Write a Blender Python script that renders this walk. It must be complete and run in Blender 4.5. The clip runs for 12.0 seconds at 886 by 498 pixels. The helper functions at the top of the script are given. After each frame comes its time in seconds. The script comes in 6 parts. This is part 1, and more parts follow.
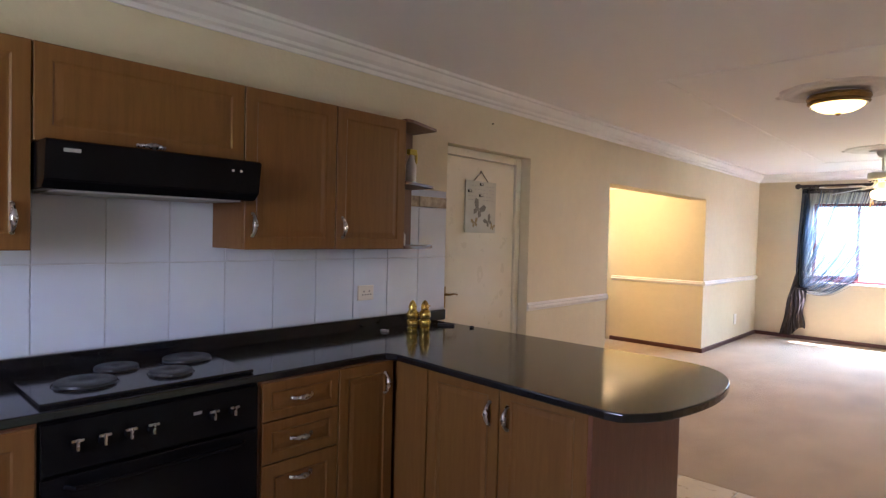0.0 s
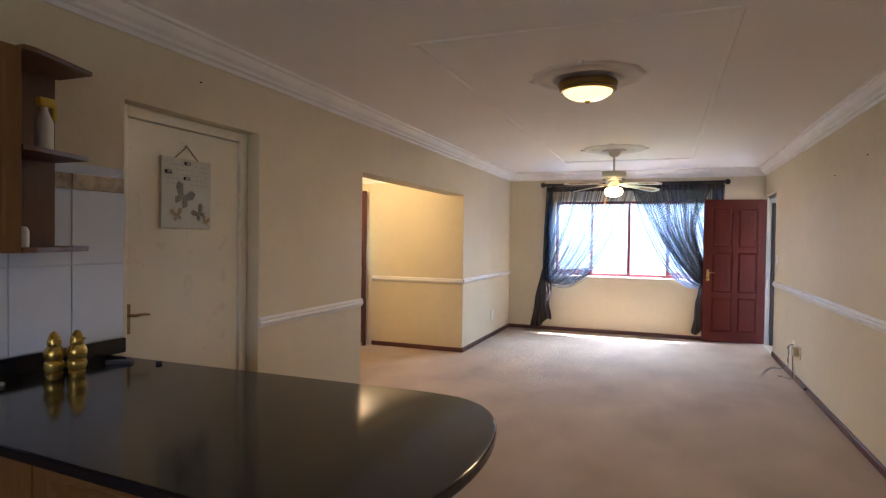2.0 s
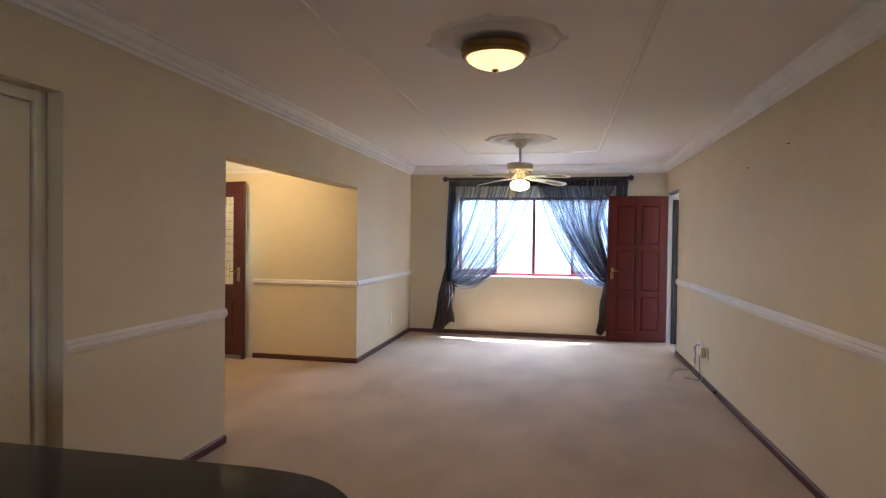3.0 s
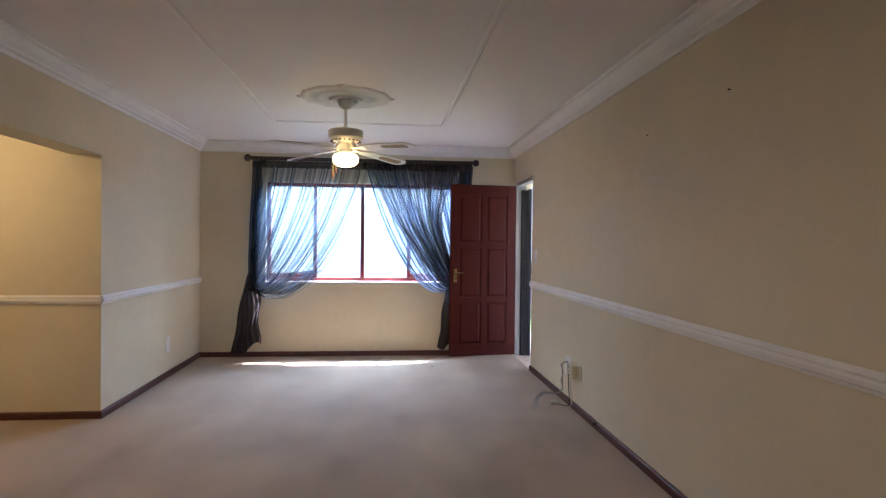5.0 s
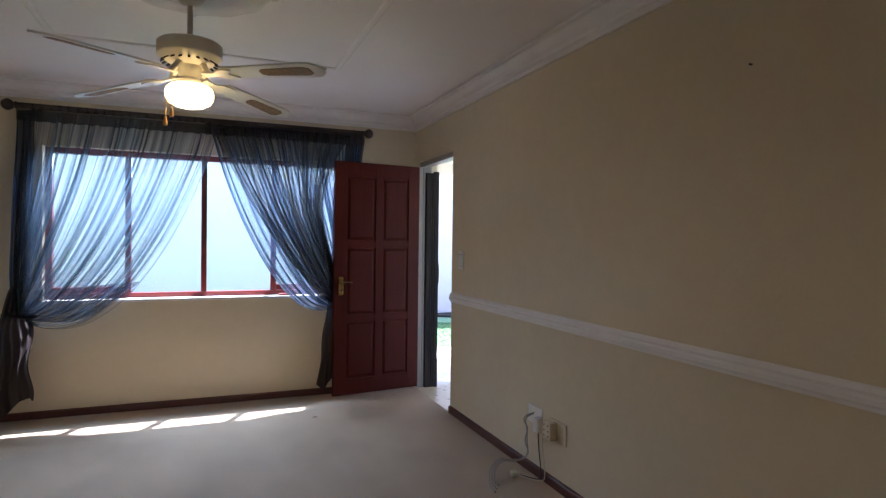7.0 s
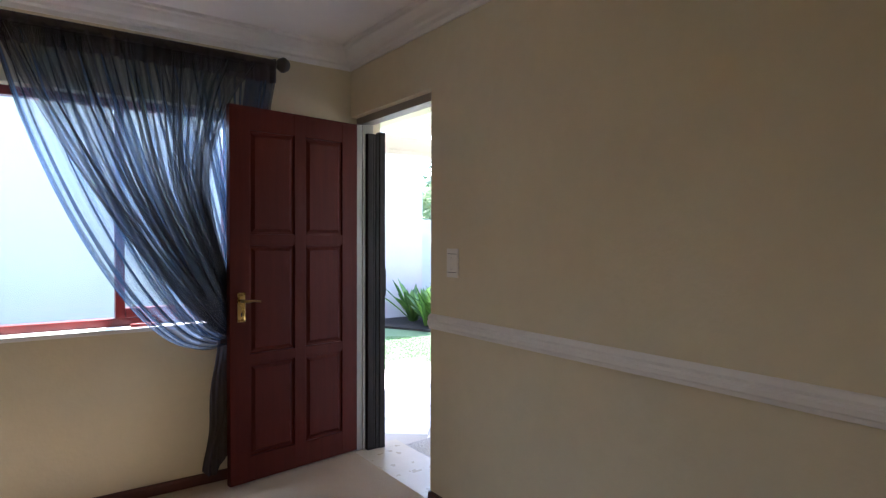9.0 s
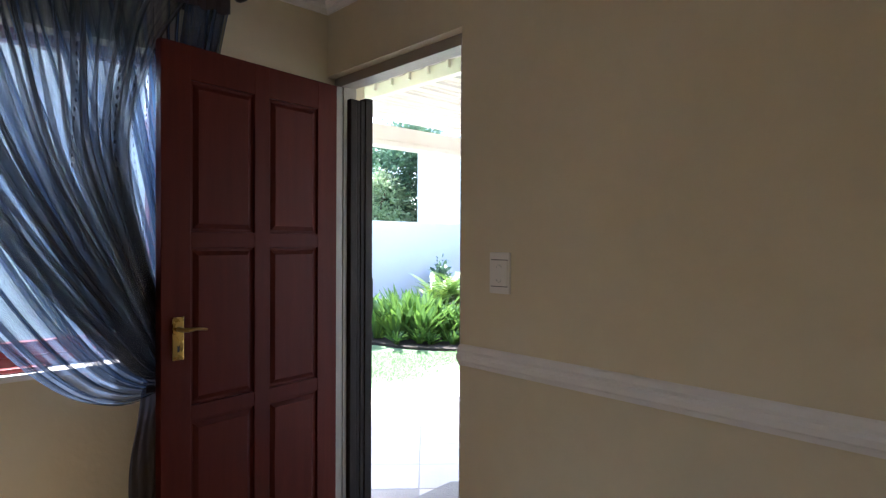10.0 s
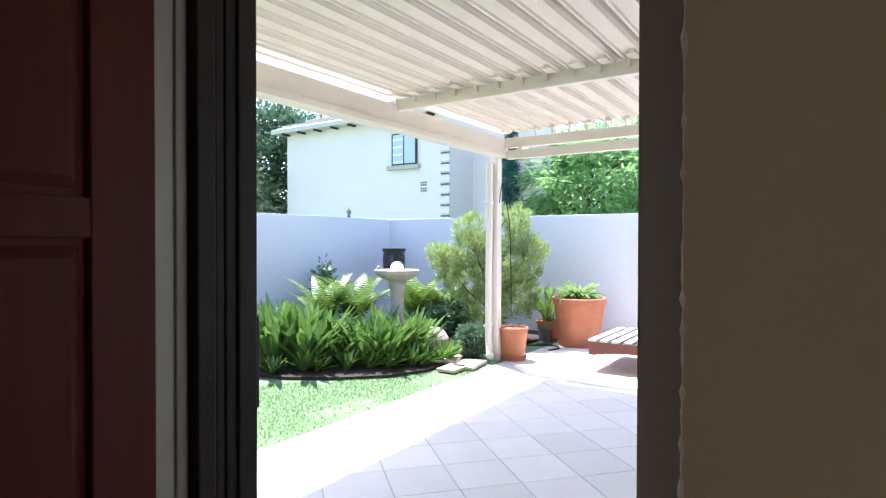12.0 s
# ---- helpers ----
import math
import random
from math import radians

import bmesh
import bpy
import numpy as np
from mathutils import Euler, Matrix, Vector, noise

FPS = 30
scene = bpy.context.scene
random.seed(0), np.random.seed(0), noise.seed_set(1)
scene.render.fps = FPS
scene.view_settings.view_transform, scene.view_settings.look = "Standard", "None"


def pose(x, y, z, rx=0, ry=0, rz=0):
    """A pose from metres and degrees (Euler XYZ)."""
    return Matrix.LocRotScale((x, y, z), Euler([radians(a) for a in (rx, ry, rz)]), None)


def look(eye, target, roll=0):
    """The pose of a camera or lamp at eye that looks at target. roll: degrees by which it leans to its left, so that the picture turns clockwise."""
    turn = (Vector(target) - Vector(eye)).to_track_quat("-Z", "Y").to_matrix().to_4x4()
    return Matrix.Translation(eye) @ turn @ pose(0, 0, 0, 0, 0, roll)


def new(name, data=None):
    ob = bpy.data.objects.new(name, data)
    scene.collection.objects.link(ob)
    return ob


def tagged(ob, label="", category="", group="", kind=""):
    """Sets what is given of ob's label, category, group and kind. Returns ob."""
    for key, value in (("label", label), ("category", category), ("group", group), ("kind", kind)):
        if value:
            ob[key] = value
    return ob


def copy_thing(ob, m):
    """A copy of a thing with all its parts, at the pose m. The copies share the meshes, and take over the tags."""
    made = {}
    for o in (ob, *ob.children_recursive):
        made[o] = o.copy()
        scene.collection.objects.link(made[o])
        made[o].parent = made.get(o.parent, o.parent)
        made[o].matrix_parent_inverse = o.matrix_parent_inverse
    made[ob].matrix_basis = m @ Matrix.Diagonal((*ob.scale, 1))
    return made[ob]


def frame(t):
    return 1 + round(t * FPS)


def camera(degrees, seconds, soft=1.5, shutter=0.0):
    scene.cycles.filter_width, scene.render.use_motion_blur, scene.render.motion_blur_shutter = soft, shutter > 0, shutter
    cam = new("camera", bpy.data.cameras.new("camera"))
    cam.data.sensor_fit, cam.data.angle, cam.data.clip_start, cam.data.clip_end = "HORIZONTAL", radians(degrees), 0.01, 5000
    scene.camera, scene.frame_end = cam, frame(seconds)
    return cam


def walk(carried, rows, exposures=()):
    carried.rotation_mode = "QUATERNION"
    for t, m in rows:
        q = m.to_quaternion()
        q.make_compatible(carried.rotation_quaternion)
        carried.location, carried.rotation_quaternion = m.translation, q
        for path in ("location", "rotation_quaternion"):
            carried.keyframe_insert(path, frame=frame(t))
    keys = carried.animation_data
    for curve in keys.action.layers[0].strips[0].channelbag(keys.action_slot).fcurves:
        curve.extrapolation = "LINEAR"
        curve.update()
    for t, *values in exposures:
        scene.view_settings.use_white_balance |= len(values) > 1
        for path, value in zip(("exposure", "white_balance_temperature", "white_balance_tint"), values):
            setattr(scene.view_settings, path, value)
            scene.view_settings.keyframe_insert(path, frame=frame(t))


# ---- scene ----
cam = camera(74.6, 12.0, soft=1.3)
PATH = [
    (0, (0.059, 0.079, 1.482), (-1.306, 1.54, 1.429), 1.4),
    (0.5, (-0.004, 0.226, 1.477), (-1.22, 1.814, 1.433), 1.2),
    (1, (-0.075, 0.427, 1.464), (-1.133, 2.124, 1.427), 0.9),
    (1.5, (-0.171, 0.659, 1.466), (-1.053, 2.453, 1.428), 0.8),
    (2, (-0.228, 0.936, 1.464), (-0.94, 2.804, 1.425), 0.8),
    (2.5, (-0.263, 1.288, 1.452), (-0.827, 3.207, 1.414), 0.8),
    (3, (-0.352, 1.651, 1.443), (-0.749, 3.61, 1.406), 0.7),
    (5, (-0.481, 3.29, 1.37), (-0.281, 5.28, 1.348), 0.6),
    (5.5, (-0.505, 3.751, 1.406), (-0.173, 5.723, 1.371), 0.7),
    (6, (-0.612, 4.175, 1.396), (-0.143, 6.119, 1.368), 0.8),
    (6.5, (-0.668, 4.652, 1.369), (-0.053, 6.555, 1.346), 0.8),
    (7, (-0.718, 5.135, 1.38), (0.031, 6.989, 1.353), 0.7),
    (7.5, (-0.725, 5.603, 1.356), (0.146, 7.403, 1.335), 0.6),
    (9.5, (-0.507, 7.47, 1.348), (0.76, 9.017, 1.316), 0.2),
    (10, (-0.396, 7.947, 1.337), (0.975, 9.403, 1.315), 0.3),
    (10.5, (-0.203, 8.358, 1.332), (1.268, 9.713, 1.305), 0.2),
    (11, (0.002, 8.732, 1.333), (1.55, 9.998, 1.304), -0.2),
    (11.5, (0.241, 9.052, 1.325), (1.862, 10.223, 1.297), 0.3),
    (12, (0.569, 9.334, 1.307), (2.232, 10.446, 1.282), 0.1),
]
EXPOSURES = [(0.0, 4.98, 5480, 22), (0.5, 4.65, 5480, 22), (1.5, 4.36, 5500, 21), (2.5, 4.14, 5500, 21), (3.0, 3.95, 5480, 21), (5.0, 3.6, 5300, 21), (6.5, 3.08, 5380, 19), (7.5, 2.66, 5450, 18), (9.5, 2.86, 5700, 16), (10.5, 2.4, 5800, 15), (12.0, 1.82, 5900, 14)]
walk(cam, [(t, look(eye, target, roll)) for t, eye, target, roll in PATH], EXPOSURES)

SKY, SUN = 0.15, 5.0
KITCHEN_FILL_W, WINDOW_SKY_W = 1.05, 10.0
DOME_W, FAN_W, HALL_W = 0.6, 0.1, 2.6
DOME_E, GLOBE_E = 0.14, 1.25
FANX, FANY = -0.80, 8.03

# ---- light ----
world = bpy.data.worlds.new("sky_world")
scene.world = world
world.use_nodes = True
wn = world.node_tree.nodes
sky = wn.new("ShaderNodeTexSky")
sky.sky_type = "NISHITA"
sky.sun_disc = False
sky.sun_elevation = radians(66.6)
sky.sun_rotation = radians(29.7)
sky.air_density, sky.dust_density = 1.2, 1.5
world.node_tree.links.new(sky.outputs[0], wn["Background"].inputs[0])
wn["Background"].inputs[1].default_value = SKY

sun = new("sun", bpy.data.lights.new("sun", "SUN"))
sun.data.energy, sun.data.angle, sun.data.color = SUN, radians(1.0), (1.0, 0.96, 0.88)
sun.matrix_world = look((2.14, 3.75, 10), (0, 0, 0))


def lamp_light(name, place, watts, size, colour):
    ob = new(name, bpy.data.lights.new(name, "POINT"))
    ob.data.energy, ob.data.shadow_soft_size, ob.data.color = watts, size, colour
    ob.matrix_world = pose(*place)
    return ob


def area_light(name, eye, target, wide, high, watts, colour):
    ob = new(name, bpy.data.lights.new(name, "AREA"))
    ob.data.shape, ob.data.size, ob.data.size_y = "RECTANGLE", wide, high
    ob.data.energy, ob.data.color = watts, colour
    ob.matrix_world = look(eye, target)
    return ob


# added lamps: upward fill at the unseen kitchen window, skylight under the living room window's head
area_light("kitchen_window_skylight", (-0.85, -1.88, 1.62), (-0.85, 2.0, 3.4), 0.85, 0.72, KITCHEN_FILL_W, (1.0, 0.82, 0.86))
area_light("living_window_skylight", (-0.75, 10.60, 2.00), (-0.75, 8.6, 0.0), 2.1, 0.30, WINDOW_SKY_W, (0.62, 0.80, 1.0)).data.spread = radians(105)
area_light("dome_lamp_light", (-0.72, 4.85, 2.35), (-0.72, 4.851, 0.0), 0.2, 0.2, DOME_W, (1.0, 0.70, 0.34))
lamp_light("fan_lamp_light", (FANX, FANY, 1.955), FAN_W, 0.05, (1.0, 0.76, 0.42))
lamp_light("hall_lamp_light", (-3.68, 6.9, 2.12), HALL_W, 0.06, (1.0, 0.70, 0.30))

# ---- materials ----


def rgb(c):
    return (c[0], c[1], c[2], 1.0)


def surf(name, c1, c2, scale=3.0, rough=0.6, bump=0.1, bscale=60.0, metal=0.0, stretch=(1, 1, 1), spread=0.5, rvar=0.1, coat=0.0, piece=0.0, fine=0.25, spec=0.5):
    """A paint, stone, wood or cloth: two colours mixed by a coarse noise, a finer noise over them, and relief."""
    m = bpy.data.materials.new(name)
    m.use_nodes = True
    n, l = m.node_tree.nodes, m.node_tree.links
    p = n["Principled BSDF"]
    tc, mp = n.new("ShaderNodeTexCoord"), n.new("ShaderNodeMapping")
    mp.inputs["Scale"].default_value = stretch
    geo = n.new("ShaderNodeNewGeometry")
    l.new(geo.outputs["Position"], mp.inputs["Vector"])
    a, b, d = n.new("ShaderNodeTexNoise"), n.new("ShaderNodeTexNoise"), n.new("ShaderNodeTexNoise")
    for t, s, det in ((a, scale, 4.0), (b, bscale * 0.35, 3.0), (d, bscale, 2.0)):
        t.inputs["Scale"].default_value, t.inputs["Detail"].default_value = s, det
        l.new(mp.outputs[0], t.inputs["Vector"])
    ramp = n.new("ShaderNodeMapRange")
    ramp.inputs["From Min"].default_value, ramp.inputs["From Max"].default_value = 0.5 - spread * 0.5, 0.5 + spread * 0.5
    mixf = n.new("ShaderNodeMix")
    mixf.inputs[0].default_value = fine
    l.new(a.outputs[0], mixf.inputs[2])
    l.new(b.outputs[0], mixf.inputs[3])
    l.new(mixf.outputs[0], ramp.inputs["Value"])
    mix = n.new("ShaderNodeMix")
    mix.data_type = "RGBA"
    mix.inputs[6].default_value, mix.inputs[7].default_value = rgb(c1), rgb(c2)
    l.new(ramp.outputs[0], mix.inputs[0])
    colour = mix.outputs[2]
    if piece:
        info, hsv, mr = n.new("ShaderNodeObjectInfo"), n.new("ShaderNodeHueSaturation"), n.new("ShaderNodeMapRange")
        mr.inputs["To Min"].default_value, mr.inputs["To Max"].default_value = 1 - piece, 1 + piece
        l.new(info.outputs["Random"], mr.inputs["Value"])
        l.new(mr.outputs[0], hsv.inputs["Value"])
        l.new(colour, hsv.inputs["Color"])
        colour = hsv.outputs[0]
    l.new(colour, p.inputs["Base Color"])
    p.inputs["Metallic"].default_value = metal
    rr = n.new("ShaderNodeMapRange")
    rr.inputs["To Min"].default_value, rr.inputs["To Max"].default_value = max(0.02, rough - rvar), min(1, rough + rvar)
    l.new(b.outputs[0], rr.inputs["Value"])
    l.new(rr.outputs[0], p.inputs["Roughness"])
    p.inputs["Coat Weight"].default_value = coat
    p.inputs["Specular IOR Level"].default_value = spec
    p.inputs["Coat Roughness"].default_value = 0.08
    if bump:
        bp = n.new("ShaderNodeBump")
        bp.inputs["Strength"].default_value, bp.inputs["Distance"].default_value = bump, 0.01
        l.new(d.outputs[0], bp.inputs["Height"])
        l.new(bp.outputs[0], p.inputs["Normal"])
    return m


def leafmat(name, c1, c2, trans=0.35, rough=0.45):
    """Leaves: two greens mixed per leaf, with light passing through."""
    m = bpy.data.materials.new(name)
    m.use_nodes = True
    n, l = m.node_tree.nodes, m.node_tree.links
    p = n["Principled BSDF"]
    geo = n.new("ShaderNodeNewGeometry")
    noi = n.new("ShaderNodeTexNoise")
    noi.inputs["Scale"].default_value = 2.5
    l.new(geo.outputs["Position"], noi.inputs["Vector"])
    f = n.new("ShaderNodeMath")
    f.operation = "MULTIPLY_ADD"
    f.inputs[1].default_value, f.inputs[2].default_value = 0.65, 0.0
    l.new(geo.outputs["Random Per Island"], f.inputs[0])
    f2 = n.new("ShaderNodeMath")
    f2.operation = "MULTIPLY_ADD"
    f2.inputs[1].default_value = 0.5
    l.new(noi.outputs[0], f2.inputs[0])
    l.new(f.outputs[0], f2.inputs[2])
    mix = n.new("ShaderNodeMix")
    mix.data_type = "RGBA"
    mix.inputs[6].default_value, mix.inputs[7].default_value = rgb(c1), rgb(c2)
    l.new(f2.outputs[0], mix.inputs[0])
    l.new(mix.outputs[2], p.inputs["Base Color"])
    p.inputs["Roughness"].default_value = rough
    tr = n.new("ShaderNodeBsdfTranslucent")
    l.new(mix.outputs[2], tr.inputs[0])
    ms = n.new("ShaderNodeMixShader")
    ms.inputs[0].default_value = trans
    l.new(p.outputs[0], ms.inputs[1])
    l.new(tr.outputs[0], ms.inputs[2])
    l.new(ms.outputs[0], n["Material Output"].inputs[0])
    return m


def sheer(name, colour, opacity, spots):
    """Thin woven voile: partly see-through, denser along its gathers."""
    m = bpy.data.materials.new(name)
    m.use_nodes = True
    n, l = m.node_tree.nodes, m.node_tree.links
    n.remove(n["Principled BSDF"])
    dif, tra, tsp = n.new("ShaderNodeBsdfDiffuse"), n.new("ShaderNodeBsdfTranslucent"), n.new("ShaderNodeBsdfTransparent")
    dif.inputs[0].default_value = tra.inputs[0].default_value = rgb(colour)
    both, out = n.new("ShaderNodeMixShader"), n.new("ShaderNodeMixShader")
    both.inputs[0].default_value = 0.6
    uv, noi, mp = n.new("ShaderNodeTexCoord"), n.new("ShaderNodeTexNoise"), n.new("ShaderNodeMapping")
    mp.inputs["Scale"].default_value = (95, 1.4, 1)
    noi.inputs["Scale"].default_value, noi.inputs["Detail"].default_value = 1.0, 4
    l.new(uv.outputs["UV"], mp.inputs["Vector"])
    l.new(mp.outputs[0], noi.inputs["Vector"])
    mr = n.new("ShaderNodeMapRange")
    mr.inputs["From Min"].default_value, mr.inputs["From Max"].default_value = 0.36, 0.70
    mr.inputs["To Min"].default_value, mr.inputs["To Max"].default_value = opacity - spots, min(1, opacity + spots)
    l.new(noi.outputs[0], mr.inputs["Value"])
    l.new(mr.outputs[0], out.inputs[0])
    l.new(dif.outputs[0], both.inputs[1])
    l.new(tra.outputs[0], both.inputs[2])
    l.new(tsp.outputs[0], out.inputs[1])
    l.new(both.outputs[0], out.inputs[2])
    l.new(out.outputs[0], n["Material Output"].inputs[0])
    return m


def glow(name, colour, strength):
    m = bpy.data.materials.new(name)
    m.use_nodes = True
    p = m.node_tree.nodes["Principled BSDF"]
    p.inputs["Base Color"].default_value = rgb((0.9, 0.88, 0.8))
    p.inputs["Roughness"].default_value = 0.25
    p.inputs["Emission Color"].default_value = rgb(colour)
    p.inputs["Emission Strength"].default_value = strength
    return m


def glassmat(name, tint=(0.9, 0.95, 0.95)):
    """Window glass: clear with a faint mirror gloss."""
    m = bpy.data.materials.new(name)
    m.use_nodes = True
    n, l = m.node_tree.nodes, m.node_tree.links
    n.remove(n["Principled BSDF"])
    t, g, f, ms = n.new("ShaderNodeBsdfTransparent"), n.new("ShaderNodeBsdfGlossy"), n.new("ShaderNodeFresnel"), n.new("ShaderNodeMixShader")
    t.inputs[0].default_value = rgb(tint)
    g.inputs["Roughness"].default_value = 0.22
    l.new(f.outputs[0], ms.inputs[0])
    l.new(t.outputs[0], ms.inputs[1])
    l.new(g.outputs[0], ms.inputs[2])
    l.new(ms.outputs[0], n["Material Output"].inputs[0])
    return m


M_WALL = surf("cream_wall_paint", (0.68, 0.59, 0.415), (0.56, 0.48, 0.325), 1.3, 0.68, 0.12, 45, spread=0.7, spec=0.2)
M_CEIL = surf("white_ceiling_paint", (0.80, 0.755, 0.725), (0.745, 0.70, 0.67), 1.0, 0.75, 0.05, 40, spread=0.8)
M_TRIM = surf("white_trim_paint", (0.78, 0.74, 0.70), (0.68, 0.64, 0.60), 4, 0.5, 0.05, 50)
M_GLOSSW = surf("white_gloss_paint", (0.72, 0.68, 0.56), (0.64, 0.60, 0.48), 2, 0.3, 0.04, 30)
# White frame paint darkened: the dimness of the doorway is in the colour.
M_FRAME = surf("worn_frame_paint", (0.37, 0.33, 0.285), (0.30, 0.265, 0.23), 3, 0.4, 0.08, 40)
M_BLIND = surf("pale_blue_blind", (0.45, 0.53, 0.64), (0.38, 0.45, 0.56), 4, 0.5, 0.02, 40)
M_WHITEPANE = surf("obscure_leaded_glass", (0.74, 0.74, 0.72), (0.62, 0.63, 0.62), 40, 0.2, 0.3, 90)
M_CARPET = surf("beige_carpet", (0.54, 0.395, 0.25), (0.35, 0.245, 0.145), 2.0, 0.95, 0.9, 420, spread=0.40, fine=0.14, stretch=(1.0, 0.6, 1.0))
M_CARPET.node_tree.nodes["Principled BSDF"].inputs["Sheen Weight"].default_value = 0.25
M_SKIRT = surf("dark_skirting_wood", (0.10, 0.028, 0.018), (0.06, 0.018, 0.012), 6, 0.4, 0.08, 80, stretch=(6, 1, 6))
M_OAK = surf("oak_veneer", (0.195, 0.090, 0.021), (0.122, 0.053, 0.011), 7, 0.42, 0.06, 120, stretch=(7, 7, 0.6), spread=0.7, spec=0.3)
M_OAKD = surf("dark_oak_board", (0.13, 0.055, 0.022), (0.09, 0.036, 0.015), 7, 0.45, 0.06, 120, stretch=(7, 7, 0.6))
M_CHERRY = surf("cherry_end_panel", (0.17, 0.06, 0.028), (0.12, 0.04, 0.018), 5, 0.45, 0.05, 100, stretch=(8, 8, 0.6))
M_GRANITE = surf("black_granite", (0.006, 0.006, 0.007), (0.014, 0.014, 0.015), 140, 0.11, 0.0, 300, spread=0.25, rvar=0.03, fine=0.5)
M_BLACK = surf("black_enamel", (0.003, 0.003, 0.0035), (0.006, 0.006, 0.007), 5, 0.22, 0.02, 60, spec=0.1)
M_BLACKM = surf("black_hotplate_iron", (0.006, 0.006, 0.007), (0.010, 0.010, 0.010), 20, 0.4, 0.1, 150)
M_STEEL = surf("brushed_steel", (0.55, 0.54, 0.52), (0.42, 0.41, 0.40), 12, 0.28, 0.03, 200, metal=1.0)
M_GREYHOB = surf("grey_hob_steel", (0.012, 0.012, 0.014), (0.007, 0.007, 0.009), 8, 0.12, 0.02, 100)
M_BRASS = surf("brass", (0.55, 0.38, 0.12), (0.40, 0.26, 0.07), 10, 0.28, 0.03, 90, metal=1.0)
M_OLDBRASS = surf("antique_brass", (0.30, 0.20, 0.07), (0.2, 0.13, 0.045), 10, 0.35, 0.03, 90, metal=0.9)
M_REDDOOR = surf("red_mahogany_varnish", (0.082, 0.013, 0.007), (0.043, 0.007, 0.004), 5, 0.5, 0.06, 110, stretch=(8, 8, 0.5), spread=0.8, spec=0.1)
M_ENTRY = surf("dark_entry_wood", (0.085, 0.026, 0.030), (0.056, 0.016, 0.020), 5, 0.3, 0.06, 110, stretch=(8, 8, 0.5))
M_REDFRAME = surf("red_window_frame_paint", (0.17, 0.011, 0.009), (0.12, 0.008, 0.007), 8, 0.4, 0.05, 60)
M_DARKWOOD = surf("dark_brown_wood", (0.032, 0.017, 0.010), (0.018, 0.010, 0.006), 8, 0.45, 0.1, 90, stretch=(5, 5, 0.7))
M_GATE = surf("dark_brown_gate_paint", (0.026, 0.019, 0.016), (0.017, 0.012, 0.010), 9, 0.5, 0.1, 90, spec=0.12)
M_TILE = surf("white_wall_tile", (0.67, 0.735, 0.85), (0.61, 0.675, 0.79), 3, 0.16, 0.02, 20, piece=0.03)
M_GROUT = surf("grey_grout", (0.62, 0.66, 0.74), (0.55, 0.59, 0.66), 20, 0.9, 0.2, 200)
M_BORDER = surf("marbled_border_tile", (0.55, 0.47, 0.36), (0.28, 0.22, 0.17), 28, 0.2, 0.02, 60, piece=0.1, spread=0.3)
M_FLOORTILE = surf("cream_floor_tile", (0.60, 0.50, 0.38), (0.52, 0.43, 0.32), 5, 0.3, 0.05, 40, piece=0.05)
M_PLASTIC = surf("white_plastic", (0.75, 0.72, 0.66), (0.68, 0.65, 0.60), 6, 0.35, 0.02, 50)
M_IVORY = surf("ivory_plastic", (0.62, 0.55, 0.38), (0.52, 0.46, 0.31), 6, 0.35, 0.02, 50)
M_DARK = surf("dark_slot", (0.01, 0.01, 0.01), (0.016, 0.015, 0.014), 6, 0.6, 0.0, 50)
M_GREYLINE = surf("grey_print", (0.42, 0.42, 0.40), (0.36, 0.36, 0.34), 6, 0.7, 0.0, 50)
M_CABLE = surf("grey_cable", (0.34, 0.32, 0.29), (0.24, 0.225, 0.21), 9, 0.5, 0.02, 50)
M_BLADE = surf("white_fan_paint", (0.72, 0.68, 0.60), (0.64, 0.60, 0.52), 6, 0.4, 0.03, 40)
M_CANE = surf("woven_cane", (0.34, 0.22, 0.10), (0.2, 0.125, 0.055), 120, 0.7, 0.5, 160, spread=0.3, fine=0.5)
M_PLASTER = surf("white_plaster_rose", (0.70, 0.645, 0.61), (0.60, 0.55, 0.515), 8, 0.75, 0.2, 40)
M_CAL = surf("calendar_board", (0.54, 0.54, 0.47), (0.44, 0.44, 0.38), 9, 0.6, 0.02, 30)
M_CALD = surf("calendar_print_dark", (0.12, 0.115, 0.095), (0.22, 0.21, 0.17), 60, 0.6, 0.0, 30, spread=0.4)
M_CALO = surf("calendar_print_ochre", (0.35, 0.27, 0.13), (0.25, 0.19, 0.09), 60, 0.6, 0.0, 30)
M_GOLD = surf("gold_ceramic", (0.62, 0.45, 0.10), (0.42, 0.27, 0.04), 25, 0.25, 0.02, 30, metal=0.75)
M_YELLOW = surf("yellow_plastic", (0.62, 0.45, 0.03), (0.5, 0.36, 0.02), 8, 0.4, 0.0, 30)
M_AMBER = surf("amber_pull", (0.55, 0.26, 0.02), (0.42, 0.18, 0.01), 8, 0.35, 0.0, 30)
M_GLASS = glassmat("window_glass")
M_GLOBE = glow("lit_opal_globe", (1.0, 0.66, 0.22), GLOBE_E)
M_DOME = glow("lit_alabaster_dome", (1.0, 0.66, 0.18), DOME_E)
M_SHEER = sheer("slate_blue_voile", (0.125, 0.155, 0.19), 0.50, 0.42)
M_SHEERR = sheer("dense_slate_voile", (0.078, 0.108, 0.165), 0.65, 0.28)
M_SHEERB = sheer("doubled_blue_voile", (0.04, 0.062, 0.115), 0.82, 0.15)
M_SHEERH = sheer("ruched_grey_voile", (0.085, 0.085, 0.085), 0.76, 0.16)
M_SHEERD = sheer("charcoal_voile", (0.105, 0.098, 0.098), 0.64, 0.26)
